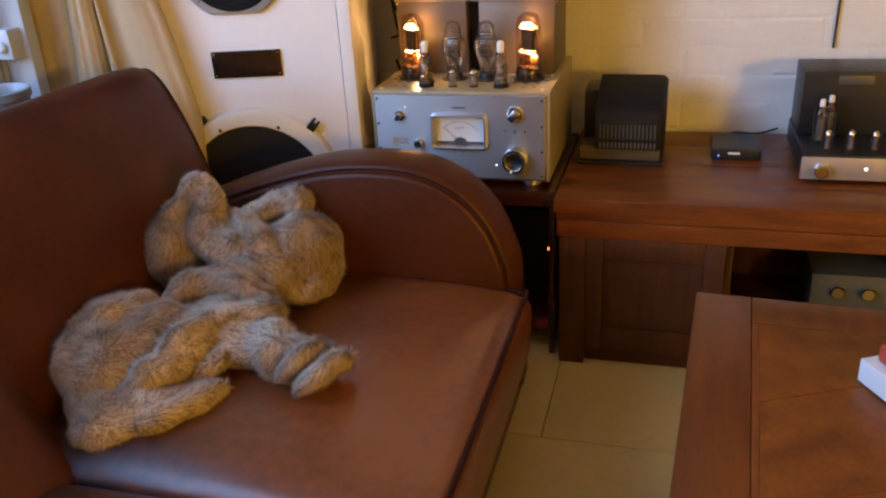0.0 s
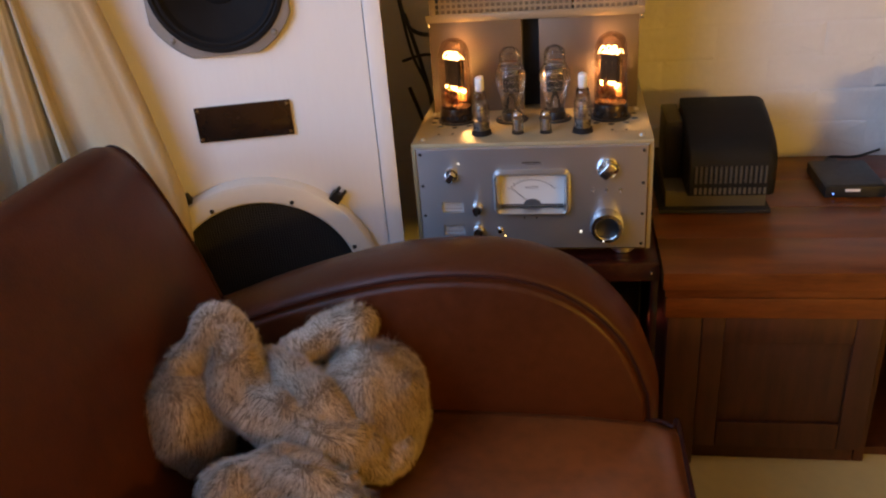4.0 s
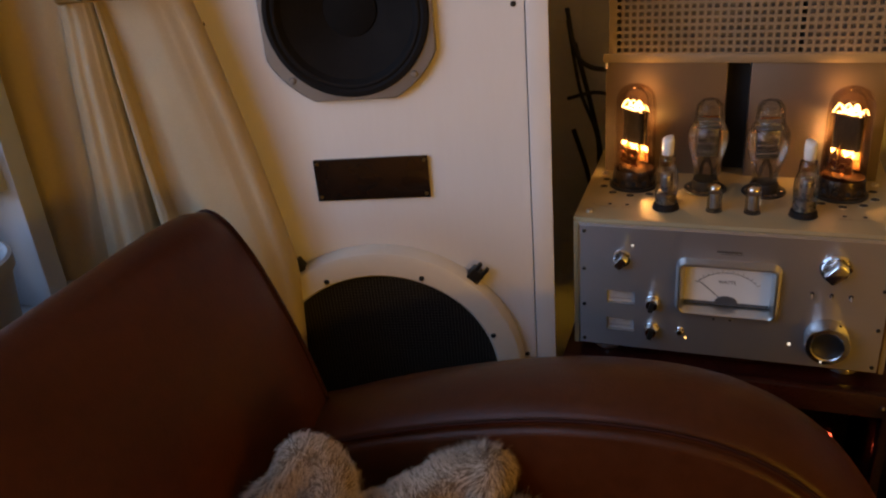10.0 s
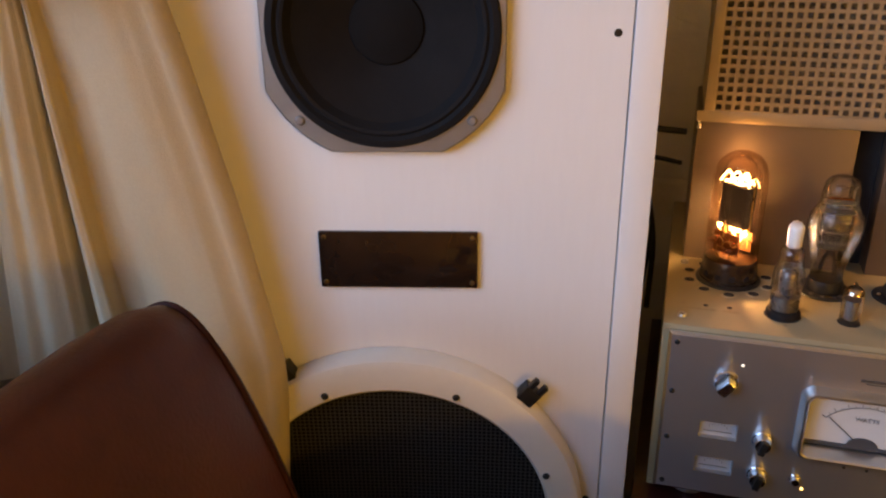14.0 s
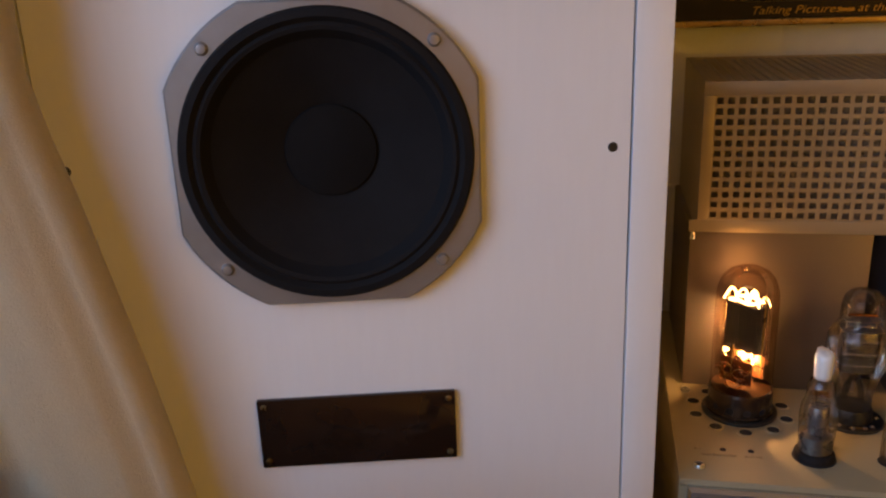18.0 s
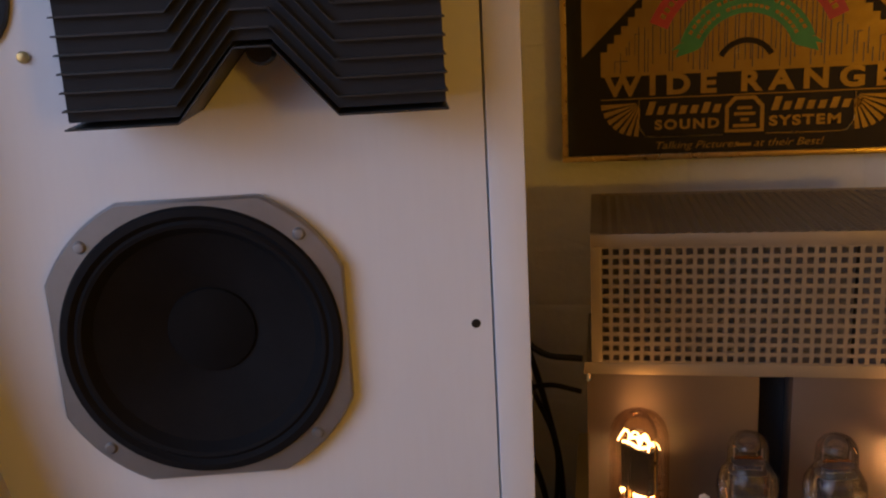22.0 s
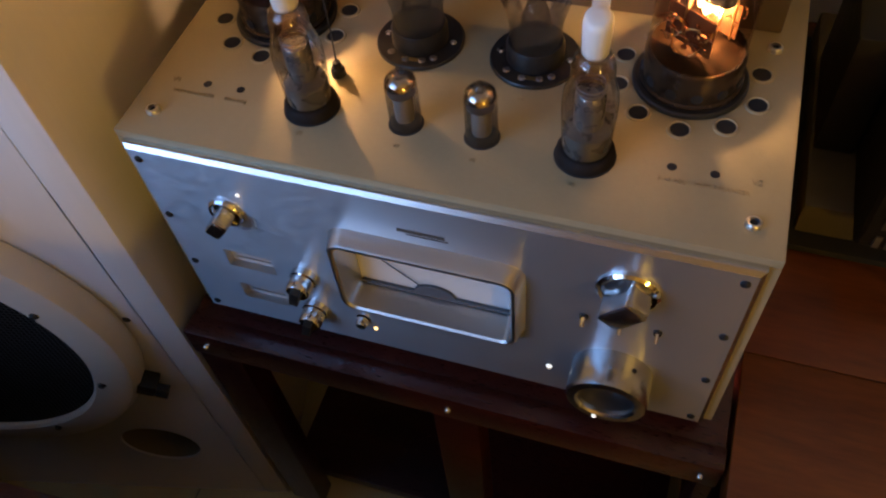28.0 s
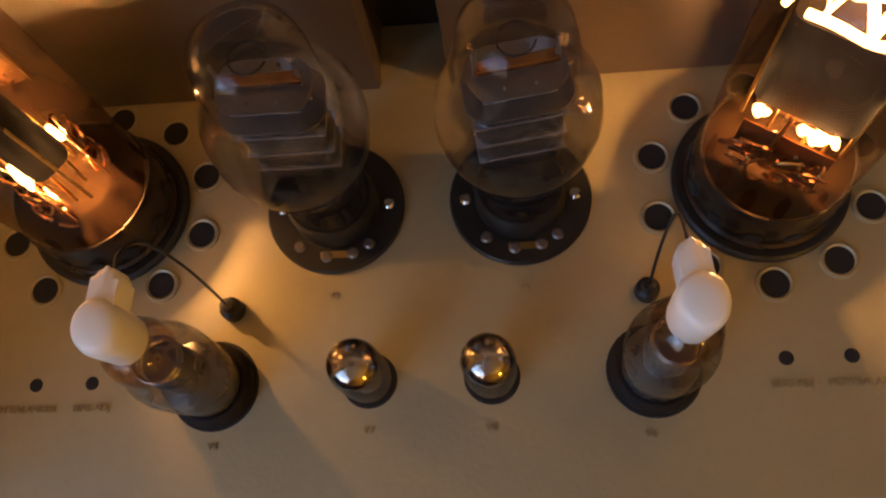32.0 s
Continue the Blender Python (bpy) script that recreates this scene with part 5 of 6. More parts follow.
for k in range(15):
    x = -0.250 + 0.0092 * k
    part("slot", box(x, x + 0.0048, 1.929, 1.9335, 0.482, 0.4955), mat("slot_metal", (0.12, 0.11, 0.085), 0.5, 0.5) if k == 0 else bpy.data.materials["slot_metal"], cover)
    part("slot", box(x, x + 0.0042, 1.9288, 1.9312, 0.505, 0.540), mat("dull_slot", (0.05, 0.045, 0.035), 0.6) if k == 0 else bpy.data.materials["dull_slot"], cover)

dev = thing("media_box", pose(0.077, 2.09, DZ), "small flat black box with a blue light", "router")
part("case", box(0.018, 0.134, 2.015, 2.16, DZ + 0.002, DZ + 0.026, 0.003), black_plastic, dev)
part("case_top", box(0.022, 0.130, 2.019, 2.156, DZ + 0.0265, DZ + 0.028, 0.001), black_plastic, dev)
part("blue_light", box(0.032, 0.035, 2.0135, 2.0149, DZ + 0.010, DZ + 0.013), led_blue, dev)
part("sticker", box(0.056, 0.084, 2.0136, 2.0148, DZ + 0.016, DZ + 0.021), paper_white, dev)
for x in (0.03, 0.12):
    part("foot", rod(0.006, 0.002, (x, 2.03, DZ), seg=12), black_matte, dev)
part("plug", box(0.06, 0.085, 2.161, 2.19, DZ + 0.006, DZ + 0.020, 0.002), black_plastic, dev)
part("cable", tube(smooth_path([(0.072, 2.19, DZ + 0.013), (0.08, 2.22, DZ + 0.012), (0.14, 2.235, DZ + 0.006), (0.19, 2.24, DZ + 0.02)]), 0.003), black_plastic, dev)

sa = thing("small_valve_amplifier", pose(0.36, 2.0, DZ), "small silver valve amplifier with black transformer box", "amplifier")
part("chassis", box(0.207, 0.60, 1.874, 2.18, DZ + 0.012, 0.498, 0.003), black_plastic, sa)
part("front_plate", box(0.204, 0.603, 1.869, 1.8738, DZ + 0.010, 0.494, 0.002), mat("warm_aluminium", (0.52, 0.47, 0.41), 0.4, 0.7, vary=0.05), sa, "warm silver front plate")
for x in (0.23, 0.575):
    for y in (1.90, 2.15):
        part("foot", rod(0.012, 0.012, (x, y, DZ), seg=18), black_plastic, sa)
part("transformer_box", box(0.210, 0.59, 2.03, 2.175, 0.4985, 0.650, 0.006), black_plastic, sa, "black transformer cover")
part("label_plate", box(0.285, 0.36, 2.0285, 2.0298, 0.620, 0.640, 0.0005), mat("dull_plate", (0.10, 0.10, 0.10), 0.4, 0.5), sa)
part("knob", lathe([(0, 0.022), (0.013, 0.022), (0.016, 0.018), (0.016, 0)], (0.247, 1.869, 0.466), "-y", 32), chrome, sa)
part("pilot_light", lathe([(0, 0.004), (0.003, 0.003), (0.004, 0)], (0.338, 1.869, 0.470), "-y", 12), led_white, sa)


def amp_valve(x, y, r, h, cap):
    v = thing("preamp_valve", pose(x, y, 0.4985), "clear glass valve with white cap" if cap else "small clear glass valve", "vacuum tube", "valves of the small amplifier", world=False)
    part("bulb", lathe([(r, 0.0), (r, h * 0.75), (r * 0.85, h * 0.9), (r * 0.4, h * 0.98), (0, h)], seg=24), bulb_glass, v, smooth=80)
    part("anode", rod(r * 0.5, h * 0.55, (0, 0, h * 0.12), seg=12), mica, v)
    part("getter", lathe([(r * 0.92, h * 0.74), (r * 0.8, h * 0.88), (r * 0.38, h * 0.965), (0, h * 0.98)], seg=20), bpy.data.materials["getter_glass"] if cap else getter, v, smooth=80)
    if cap:
        part("top_cap", lathe([(0, h + 0.014), (0.005, h + 0.013), (0.006, h + 0.010), (0.006, h - 0.004)], seg=16), cap_white, v)


for x, y in ((0.246, 1.955), (0.270, 1.992)):
    amp_valve(x, y, 0.0165, 0.092, True)
for x in (0.258, 0.306, 0.355):
    amp_valve(x, 1.905, 0.0095, 0.052, False)

# ---- coffee table ----
TM = pose(-0.023, 1.226, 0, 0, 0, -3.6)
table = thing("coffee_table", TM, "orange-brown wooden coffee table with framed diagonal inlay", "table", world=False)
TW, TL, TT = 0.75, 1.15, 0.465
for x0, x1, y0, y1, m in ((0, 0.085, -TL, 0, table_wood), (TW - 0.085, TW, -TL, 0, table_wood), (0.0855, TW - 0.0855, -0.085, 0, wood), (0.0855, TW - 0.0855, -TL, -TL + 0.085, wood)):
    part("top_frame", box(x0, x1, y0, y1, TT - 0.035, TT, 0.003), table_wood, table)
part("inner_border", box(0.0858, 0.0948, -TL + 0.0858, -0.0858, TT - 0.03, TT - 0.0006), wood_y, table)
k = 0
step = 0.105
iy0, iy1, ix0, ix1 = -TL + 0.0862, -0.0862, 0.0952, TW - 0.0862
for j in range(-8, 16):
    # diagonal boards, clipped to the inner field
    pts = [(ix0, iy1 - step * j), (ix1, iy1 - step * j + (ix1 - ix0) * 0.55), (ix1, iy1 - step * (j + 1) + (ix1 - ix0) * 0.55 + 0.0006), (ix0, iy1 - step * (j + 1) + 0.0006)]

    def clip(poly, keep, cut):
        out = []
        for a, b in zip(poly, poly[1:] + poly[:1]):
            if keep(a):
                out.append(a)
            if keep(a) != keep(b):
                out.append(cut(a, b))
        return out

    def cut_at(lim):
        def f(a, b):
            t = (lim - a[1]) / (b[1] - a[1])
            return (a[0] + (b[0] - a[0]) * t, lim)
        return f

    poly = clip(pts, lambda p: p[1] <= iy1, cut_at(iy1))
    poly = clip(poly, lambda p: p[1] >= iy0, cut_at(iy0)) if poly else []
    if len(poly) >= 3:
        part("inlay_board", prism(poly, TT - 0.03, TT - (0.0004 if j % 2 else 0.0009), "xy"), table_wood2, table)
for x in (0.03, TW - 0.10):
    for y in (-0.10, -TL + 0.03):
        part("leg", box(x, x + 0.07, y, y + 0.07, 0, TT - 0.036, 0.004), table_wood, table)
part("side_rail", box(0.04, 0.06, -TL + 0.101, -0.101, TT - 0.12, TT - 0.036, 0.002), table_wood, table)
part("side_rail", box(0.101, TW - 0.101, -0.06, -0.04, TT - 0.12, TT - 0.036, 0.002), table_wood, table)
tb = thing("tissue_box", pose(0.27, 0.99, TT, 0, 0, 28), "small white card box with a red top on the table", "box", world=False)
part("tray", box(-0.075, 0.075, -0.05, 0.05, 0.001, 0.035, 0.003), paper_white, tb)
bm = box(-0.06, 0.06, -0.038, 0.038, 0.0355, 0.060, 0.004)
part("lid", bm, red_card, tb, "red lid")

# ---- wall sign and screen ----
sign = thing("wall_sign", pose(-0.545, WALL_Y, 1.23), "black and gold framed cinema sound sign on the brick wall", "sign")
PX0, PX1, PZ0, PZ1, PY = -0.786, -0.320, 1.018, 1.46, 2.238
part("backing", box(PX0 + 0.008, PX1 - 0.008, PY, 2.2605, PZ0 + 0.008, PZ1 - 0.008), poster_black, sign, "glossy black panel")
for x0, x1, z0, z1 in ((PX0, PX1, PZ0, PZ0 + 0.0078), (PX0, PX1, PZ1 - 0.0078, PZ1), (PX0, PX0 + 0.0078, PZ0 + 0.008, PZ1 - 0.008), (PX1 - 0.0078, PX1, PZ0 + 0.008, PZ1 - 0.008)):
    part("frame", box(x0, x1, PY - 0.003, 2.2605, z0, z1, 0.0015), brass, sign)
PC = (PX0 + PX1) / 2
GY0, GY1 = PY - 0.0012, PY + 0.0002
az = 1.1285
side = [(-0.181, az), (-0.181, 1.150)]
for k in range(13):
    side += [(-0.181 + 0.0088 * k, 1.1605 + 0.0105 * k), (-0.181 + 0.0088 * (k + 1), 1.1605 + 0.0105 * k)]
side += [(-0.055, 1.310), (-0.025, 1.345)]
part("gold_field", prism([(PC + a, b) for a, b in side] + [(PC - a, b) for a, b in side[::-1]], GY0, GY1), gold, sign, "mirror-gold field with stepped sides")
for s in (-1, 1):
    part("gold_corner", prism([(PC + s * a, b) for a, b in ((-0.205, 1.155), (-0.052, 1.303), (-0.020, 1.372), (-0.020, 1.44), (-0.205, 1.44))], GY0, GY1), gold, sign, "mirror-gold corner panel")
rnd = random.Random(3)
for k in range(54):
    a = -0.165 + 0.33 * (k + 0.5) / 54 + rnd.uniform(-0.002, 0.002)
    top = min(1.28, 1.150 + 1.19 * (0.181 - abs(a)) - 0.012)
    lo = az + rnd.choice((0.004, 0.004, 0.014, 0.026))
    hi = lo + (top - lo) * rnd.uniform(0.35, 1.0)
    part("city_line", box(PC + a - 0.00045, PC + a + 0.00045, GY0 - 0.0006, GY0, lo, hi), ink, sign)
    if k % 4 == 0:
        part("city_line", box(PC + a, PC + a + 0.006 * rnd.randint(1, 3), GY0 - 0.0006, GY0, hi - 0.0009, hi), ink, sign)


def sector(cx, cz, r0, r1, a0, a1, n=14):
    out = [(cx + r1 * math.cos(radians(a0 + (a1 - a0) * k / n)), cz + r1 * math.sin(radians(a0 + (a1 - a0) * k / n))) for k in range(n + 1)]
    return out + [(cx + r0 * math.cos(radians(a1 + (a0 - a1) * k / n)), cz + r0 * math.sin(radians(a1 + (a0 - a1) * k / n))) for k in range(n + 1)]


green = part("green_ribbon", prism(sector(PC, 1.142, 0.058, 0.085, 18, 162, 28), GY0 - 0.0010, GY0 - 0.0001), green_paint, sign, "green painted ribbon with gold marks")
for k in range(22):
    for r, w in ((0.0775, 2.0), (0.0665, 2.2)):
        a = 26 + 128 * (k + 0.5) / 22
        if (k * 7 + int(r * 1000)) % 9:
            part("ribbon_mark", prism(sector(PC, 1.142, r - 0.0022, r + 0.0022, a - w, a + w, 2), GY0 - 0.0014, GY0 - 0.0009), gold, green)
for s in (-1, 1):
    part("ribbon_tail", prism([(PC + s * a, b) for a, b in ((0.056, 1.1665), (0.082, 1.1665), (0.092, 1.158), (0.082, 1.1600), (0.086, 1.149), (0.058, 1.158))], GY0 - 0.0008, GY0 - 0.00005), green_paint, sign)
part("black_arc", prism(sector(PC, 1.132, 0.031, 0.038, 28, 152, 18), GY0 - 0.0008, GY0 - 0.0001), poster_black, sign)
for a0, a1 in ((110, 156), (24, 70)):
    red = part("red_ribbon", prism(sector(PC, 1.142, 0.106, 0.130, a0, a1, 16), GY0 - 0.0008, GY0 - 0.0001), red_paint, sign, "red painted ribbon with gold marks")
    for k in range(9):
        a = a0 + 4 + (a1 - a0 - 8) * (k + 0.5) / 9
        part("ribbon_mark", prism(sector(PC, 1.142, 0.1145, 0.1215, a - 1.4, a + 1.4, 2), GY0 - 0.0012, GY0 - 0.0007), gold, red)
lettering("WIDE RANGE", 0.0345, pose(PC, GY0, 1.1145, 90), gold, sign, 0.0006, "gold capital letters", space=1.55, bold=0.0014, width=0.352, gap=0.55)
for x0, count in ((PC - 0.124, 7), (PC + 0.032, 8)):
    for k in range(count):
        h = 0.017 if k == 0 else 0.0105 + 0.003 * ((k * 5) % 3 == 1)
        x, z = x0 + 0.0140 * k, 1.0775
        part("brand_bar", prism([(x, z), (x + 0.0085, z), (x + 0.0085 + 0.32 * h, z + h), (x + 0.32 * h, z + h)], GY0, GY1), gold, sign)
lettering("SOUND", 0.0172, pose(PC - 0.0715, GY0, 1.0635, 90), gold, sign, 0.0006, space=1.3, bold=0.0007, width=0.081)
lettering("SYSTEM", 0.0172, pose(PC + 0.0735, GY0, 1.0635, 90), gold, sign, 0.0006, space=1.2, bold=0.0007, width=0.086)
lettering("Talking Pictures", 0.0135, pose(PC - 0.060, GY0, 1.0365, 90), gold, sign, 0.0006, shear=0.3, width=0.104)
lettering("at their Best!", 0.0135, pose(PC + 0.054, GY0, 1.0365, 90), gold, sign, 0.0006, shear=0.3, width=0.085)
for s in (-1, 1):
    for k in range(7):
        a0 = 180 + 1 + 12.8 * k if s < 0 else -1 - 12.8 * k - 8.2
        part("ray", prism(sector(PC + s * 0.130, 1.0935, 0.006, 0.051 - 0.0012 * k, a0, a0 + 8.2, 4), GY0, GY1), gold, sign)
em = [(PC - 0.024, 1.051), (PC + 0.024, 1.051), (PC + 0.024, 1.085), (PC + 0.013, 1.097), (PC - 0.013, 1.097), (PC - 0.024, 1.085)]
part("emblem", prism(em, GY0, GY1), gold, sign)
part("emblem_field", prism([(PC + (a - PC) * 0.80, 1.072 + (b - 1.072) * 0.82) for a, b in em], GY0 - 0.0006, GY0), poster_black, sign)
for k in range(4):
    w = (0.009, 0.013, 0.005, 0.014)[3 - k]
    part("emblem_bar", box(PC - w, PC + w, GY0 - 0.001, GY0 - 0.0007, 1.0575 + 0.0075 * k, 1.0615 + 0.0075 * k), gold, sign)
part("gold_line", box(PC - 0.181, PC + 0.181, GY0, GY1, 1.0985, 1.0998), gold, sign)
for sx in (-1, 1):
    part("gold_line", tube(smooth_path([(PC + sx * 0.132, GY0, 1.098), (PC + sx * 0.133, GY0, 1.070), (PC + sx * 0.126, GY0, 1.053), (PC + sx * 0.112, GY0, 1.0485), (PC + sx * 0.026, GY0, 1.0485)], 5), 0.0007, 5), gold, sign)
part("centre_mark", box(PC - 0.009, PC + 0.009, GY0, GY1, 1.033, 1.037), gold, sign)
tv = thing("wall_screen", pose(0.2, WALL_Y, 1.1), "flat black screen hung on the wall", "television")
part("case", box(-0.221, 0.62, 2.215, 2.261, 0.866, 1.34, 0.004), black_plastic, tv)
part("screen_glass", box(-0.209, 0.608, 2.2125, 2.2148, 0.880, 1.328), poster_black, tv)

# ---- curtain, window fittings, plant pot ----
# folds across the cloth: share of its width, how far they stand towards the room
FOLDS = [(0, 0.004), (0.06, 0.008), (0.12, 0.0), (0.19, 0.003), (0.238, -0.003), (0.252, 0.010), (0.266, 0.020), (0.32, 0.027), (0.355, 0.0235), (0.39, 0.0265), (0.45, 0.021), (0.484, 0.012), (0.50, -0.012),
         (0.511, -0.008), (0.53, 0.014), (0.56, 0.023), (0.588, 0.0215), (0.602, 0.014), (0.614, 0.004), (0.68, 0.004), (0.80, 0.010), (0.92, 0.007), (1.0, 0.001)]
# where the main folds run along the cloth at each height, in metres: start, left fold, deep fold, narrow fold, free edge
HEIGHTS = [0.0, 0.62, 0.66, 0.80, 0.97, 1.02, 1.2, 2.3]
RUNS = [(-0.02, -0.02, -0.02, -0.015, -0.01, 0.0, -0.02, -0.03), (0.05, 0.064, 0.068, 0.080, 0.092, 0.095, 0.085, 0.06), (0.15, 0.1445, 0.144, 0.140, 0.135, 0.130, 0.125, 0.12),
        (0.20, 0.178, 0.175, 0.160, 0.147, 0.141, 0.14, 0.15), (0.26, 0.304, 0.297, 0.273, 0.237, 0.222, 0.222, 0.27)]


def fold_at(s):
    for (s0, f0), (s1, f1) in zip(FOLDS, FOLDS[1:]):
        if s <= s1:
            t = (s - s0) / (s1 - s0)
            return f0 + (f1 - f0) * t * t * (3 - 2 * t)
    return FOLDS[-1][1]


rings = []
NS = 190
C0, along, out = Vector((-1.432, 1.492)), Vector((0.931, 0.365)), Vector((0.365, -0.931))
for kz in range(52):
    ring = []
    for j in range(NS + 6):
        q = min(j, NS) / NS
        low = 0.640 if q < 0.5 else max(0.02, 0.640 - 2.6 * (q - 0.5))
        z = low + (2.27 - low) * kz / 51
        run = float(np.interp(q, (0, 0.25, 0.5, 0.6, 1.0), [np.interp(z, HEIGHTS, r) for r in RUNS]))
        pinch = 1 - 0.45 * math.exp(-((z - 1.015) / 0.05) ** 2)
        off = fold_at(q) * pinch + 0.0010 * math.sin(40 * q + 5 * z) * pinch + 0.0016 * math.sin(7 * z + 9 * q) - 0.010 * min(1.0, max(0.0, 2.0 * (q - 0.5))) * max(0.0, 0.9 - z)
        at = C0 + along * run + out * off
        e = max(0, j - NS)
        ring.append((at.x + 0.010 * math.sin(0.5 * e), at.y + 0.010 * (1 - math.cos(0.5 * e)) + 0.002 * e, z))
    rings.append(ring)
cur = thing("curtain", pose(-1.3, 1.5, 0), "cream cloth curtain hanging in soft folds beside the loudspeaker", "curtain")
front = skin(rings)
bmesh.ops.solidify(front, geom=front.faces[:], thickness=0.003)
part("cloth", front, curtain_cloth, cur, smooth=70)
part("tieback", tube(smooth_path([(-1.335, 1.520, 1.014), (-1.322, 1.502, 1.017), (-1.30, 1.500, 1.019), (-1.270, 1.512, 1.019), (-1.245, 1.528, 1.017), (-1.235, 1.545, 1.015)], 5), 0.006, 10), brass, cur, "gold cord tieback")
part("rail", tube([(-1.42, 1.50, 2.29), (-1.20, 1.58, 2.29)], 0.012, 12), white_gloss, cur)
latch = thing("window_latch", pose(-1.45, 1.41, 0.83), "white-painted window latch box", "latch")
part("case", box(-1.4475, -1.405, 1.384, 1.4415, 0.806, 0.868, 0.004), white_gloss, latch)
part("knob", lathe([(0, 0.010), (0.008, 0.009), (0.012, 0.005), (0.010, 0)], (-1.425, 1.384, 0.832), "-y", 20), white_gloss, latch)
pot = thing("plant_pot", pose(-1.395, 1.302, 0.636), "grey-white plant pot with dark soil on the window sill", "plant pot", world=False)
part("pot", lathe([(0, 0), (0.048, 0), (0.051, 0.003), (0.062, 0.108), (0.067, 0.111), (0.067, 0.126), (0.063, 0.128), (0.060, 0.124), (0.058, 0.104), (0, 0.104)], seg=48), ceramic, pot)
part("soil", lathe([(0.0585, 0.104), (0.035, 0.111), (0.015, 0.107), (0, 0.112)], seg=32), soil, pot)

# ---- cables behind the amplifier ----
for k, pts in enumerate(([(-0.865, 2.23, 0.86), (-0.845, 2.2, 0.79), (-0.815, 2.18, 0.765), (-0.762, 2.17, 0.762)], [(-0.862, 2.22, 0.84), (-0.835, 2.19, 0.72), (-0.80, 2.18, 0.62), (-0.81, 2.19, 0.46)],
                         [(-0.85, 2.22, 0.80), (-0.815, 2.20, 0.68), (-0.795, 2.19, 0.58), (-0.795, 2.18, 0.47)], [(-0.86, 2.2, 0.70), (-0.81, 2.19, 0.715), (-0.765, 2.17, 0.715)], [(-0.85, 2.2, 0.64), (-0.82, 2.19, 0.55), (-0.81, 2.2, 0.45)])):
    c = thing("cable", pose(*pts[0]), "black cable hanging behind the amplifier", "cable", "cables behind the amplifier")
    part("cord", tube(smooth_path(pts), 0.0035 if k % 2 else 0.0045), black_plastic, c)
c = thing("cable", pose(0.305, 2.255, 0.9), "thin black cable running down the wall", "cable")
part("cord", tube([(0.30, 2.257, 1.4), (0.302, 2.257, 1.0), (0.30, 2.256, 0.66)], 0.003), black_plastic, c)

# ---- fur blanket ----
blanket = thing("fur_blanket", pose(-0.85, 1.15, 0.37), "crumpled grey-brown fake fur blanket on the sofa seat", "blanket")
LUMPS = []


def lump(c, r, turn=0, tip=0, seed=0):
    LUMPS.append(("ball", Vector(c), Vector(r), Euler((radians(tip), 0, radians(turn))).to_matrix(), seed))


def roll(points, radii, seed=0):
    LUMPS.append(("roll", [Vector(p) for p in points], radii, None, seed))


# lower heap
lump((-0.918, 0.960, 0.418), (0.097, 0.130, 0.056), -25, 0, 1)
lump((-0.83, 1.035, 0.415), (0.082, 0.092, 0.040), 0, 0, 2)
roll([(-0.945, 0.845, 0.395), (-0.978, 0.92, 0.427), (-0.978, 1.00, 0.443), (-0.935, 1.07, 0.445)], [0.037, 0.042, 0.044, 0.037], 3)
roll([(-0.865, 0.845, 0.405), (-0.82, 0.905, 0.430), (-0.795, 0.985, 0.435), (-0.755, 1.065, 0.430), (-0.725, 1.13, 0.415)], [0.020, 0.026, 0.030, 0.032, 0.028], 4)
roll([(-0.935, 1.06, 0.435), (-0.868, 1.125, 0.450), (-0.80, 1.145, 0.440), (-0.745, 1.13, 0.42)], [0.030, 0.036, 0.036, 0.030], 5)
roll([(-0.80, 1.00, 0.41), (-0.735, 1.015, 0.412), (-0.675, 1.005, 0.405), (-0.62, 0.99, 0.398), (-0.575, 0.975, 0.392)], [0.036, 0.042, 0.042, 0.038, 0.034], 6)
roll([(-0.925, 0.81, 0.375), (-0.87, 0.79, 0.378), (-0.82, 0.835, 0.38), (-0.77, 0.88, 0.38), (-0.735, 0.935, 0.385)], [0.022, 0.026, 0.024, 0.024, 0.02], 7)
lump((-0.865, 0.868, 0.385), (0.105, 0.075, 0.036), 20, 0, 8)
roll([(-0.94, 1.105, 0.440), (-0.893, 1.135, 0.455), (-0.805, 1.125, 0.455), (-0.725, 1.105, 0.435)], [0.022, 0.026, 0.026, 0.022], 21)
roll([(-0.705, 1.075, 0.430), (-0.766, 1.035, 0.452), (-0.804, 0.965, 0.455), (-0.827, 0.901, 0.440), (-0.855, 0.852, 0.412)], [0.016, 0.020, 0.020, 0.018, 0.014], 22)
roll([(-0.76, 1.055, 0.43), (-0.762, 0.971, 0.415), (-0.790, 0.919, 0.398)], [0.014, 0.018, 0.014], 23)
roll([(-0.741, 0.915, 0.388), (-0.773, 0.845, 0.390), (-0.823, 0.800, 0.386)], [0.016, 0.020, 0.018], 24)
roll([(-1.03, 1.09, 0.42), (-0.995, 0.972, 0.425), (-0.955, 0.875, 0.412), (-0.89, 0.800, 0.393)], [0.020, 0.024, 0.024, 0.020], 25)
roll([(-0.618, 0.935, 0.388), (-0.578, 0.932, 0.424), (-0.560, 0.985, 0.420), (-0.562, 1.01, 0.392)], [0.012, 0.015, 0.015, 0.012], 26)
roll([(-0.655, 0.945, 0.395), (-0.622, 0.950, 0.432), (-0.606, 1.00, 0.432), (-0.612, 1.03, 0.40)], [0.010, 0.013, 0.013, 0.010], 27)
# upper twisted heap
lump((-1.005, 1.235, 0.455), (0.066, 0.075, 0.088), 20, 0, 9)
lump((-0.86, 1.285, 0.435), (0.095, 0.066, 0.046), 0, 0, 10)
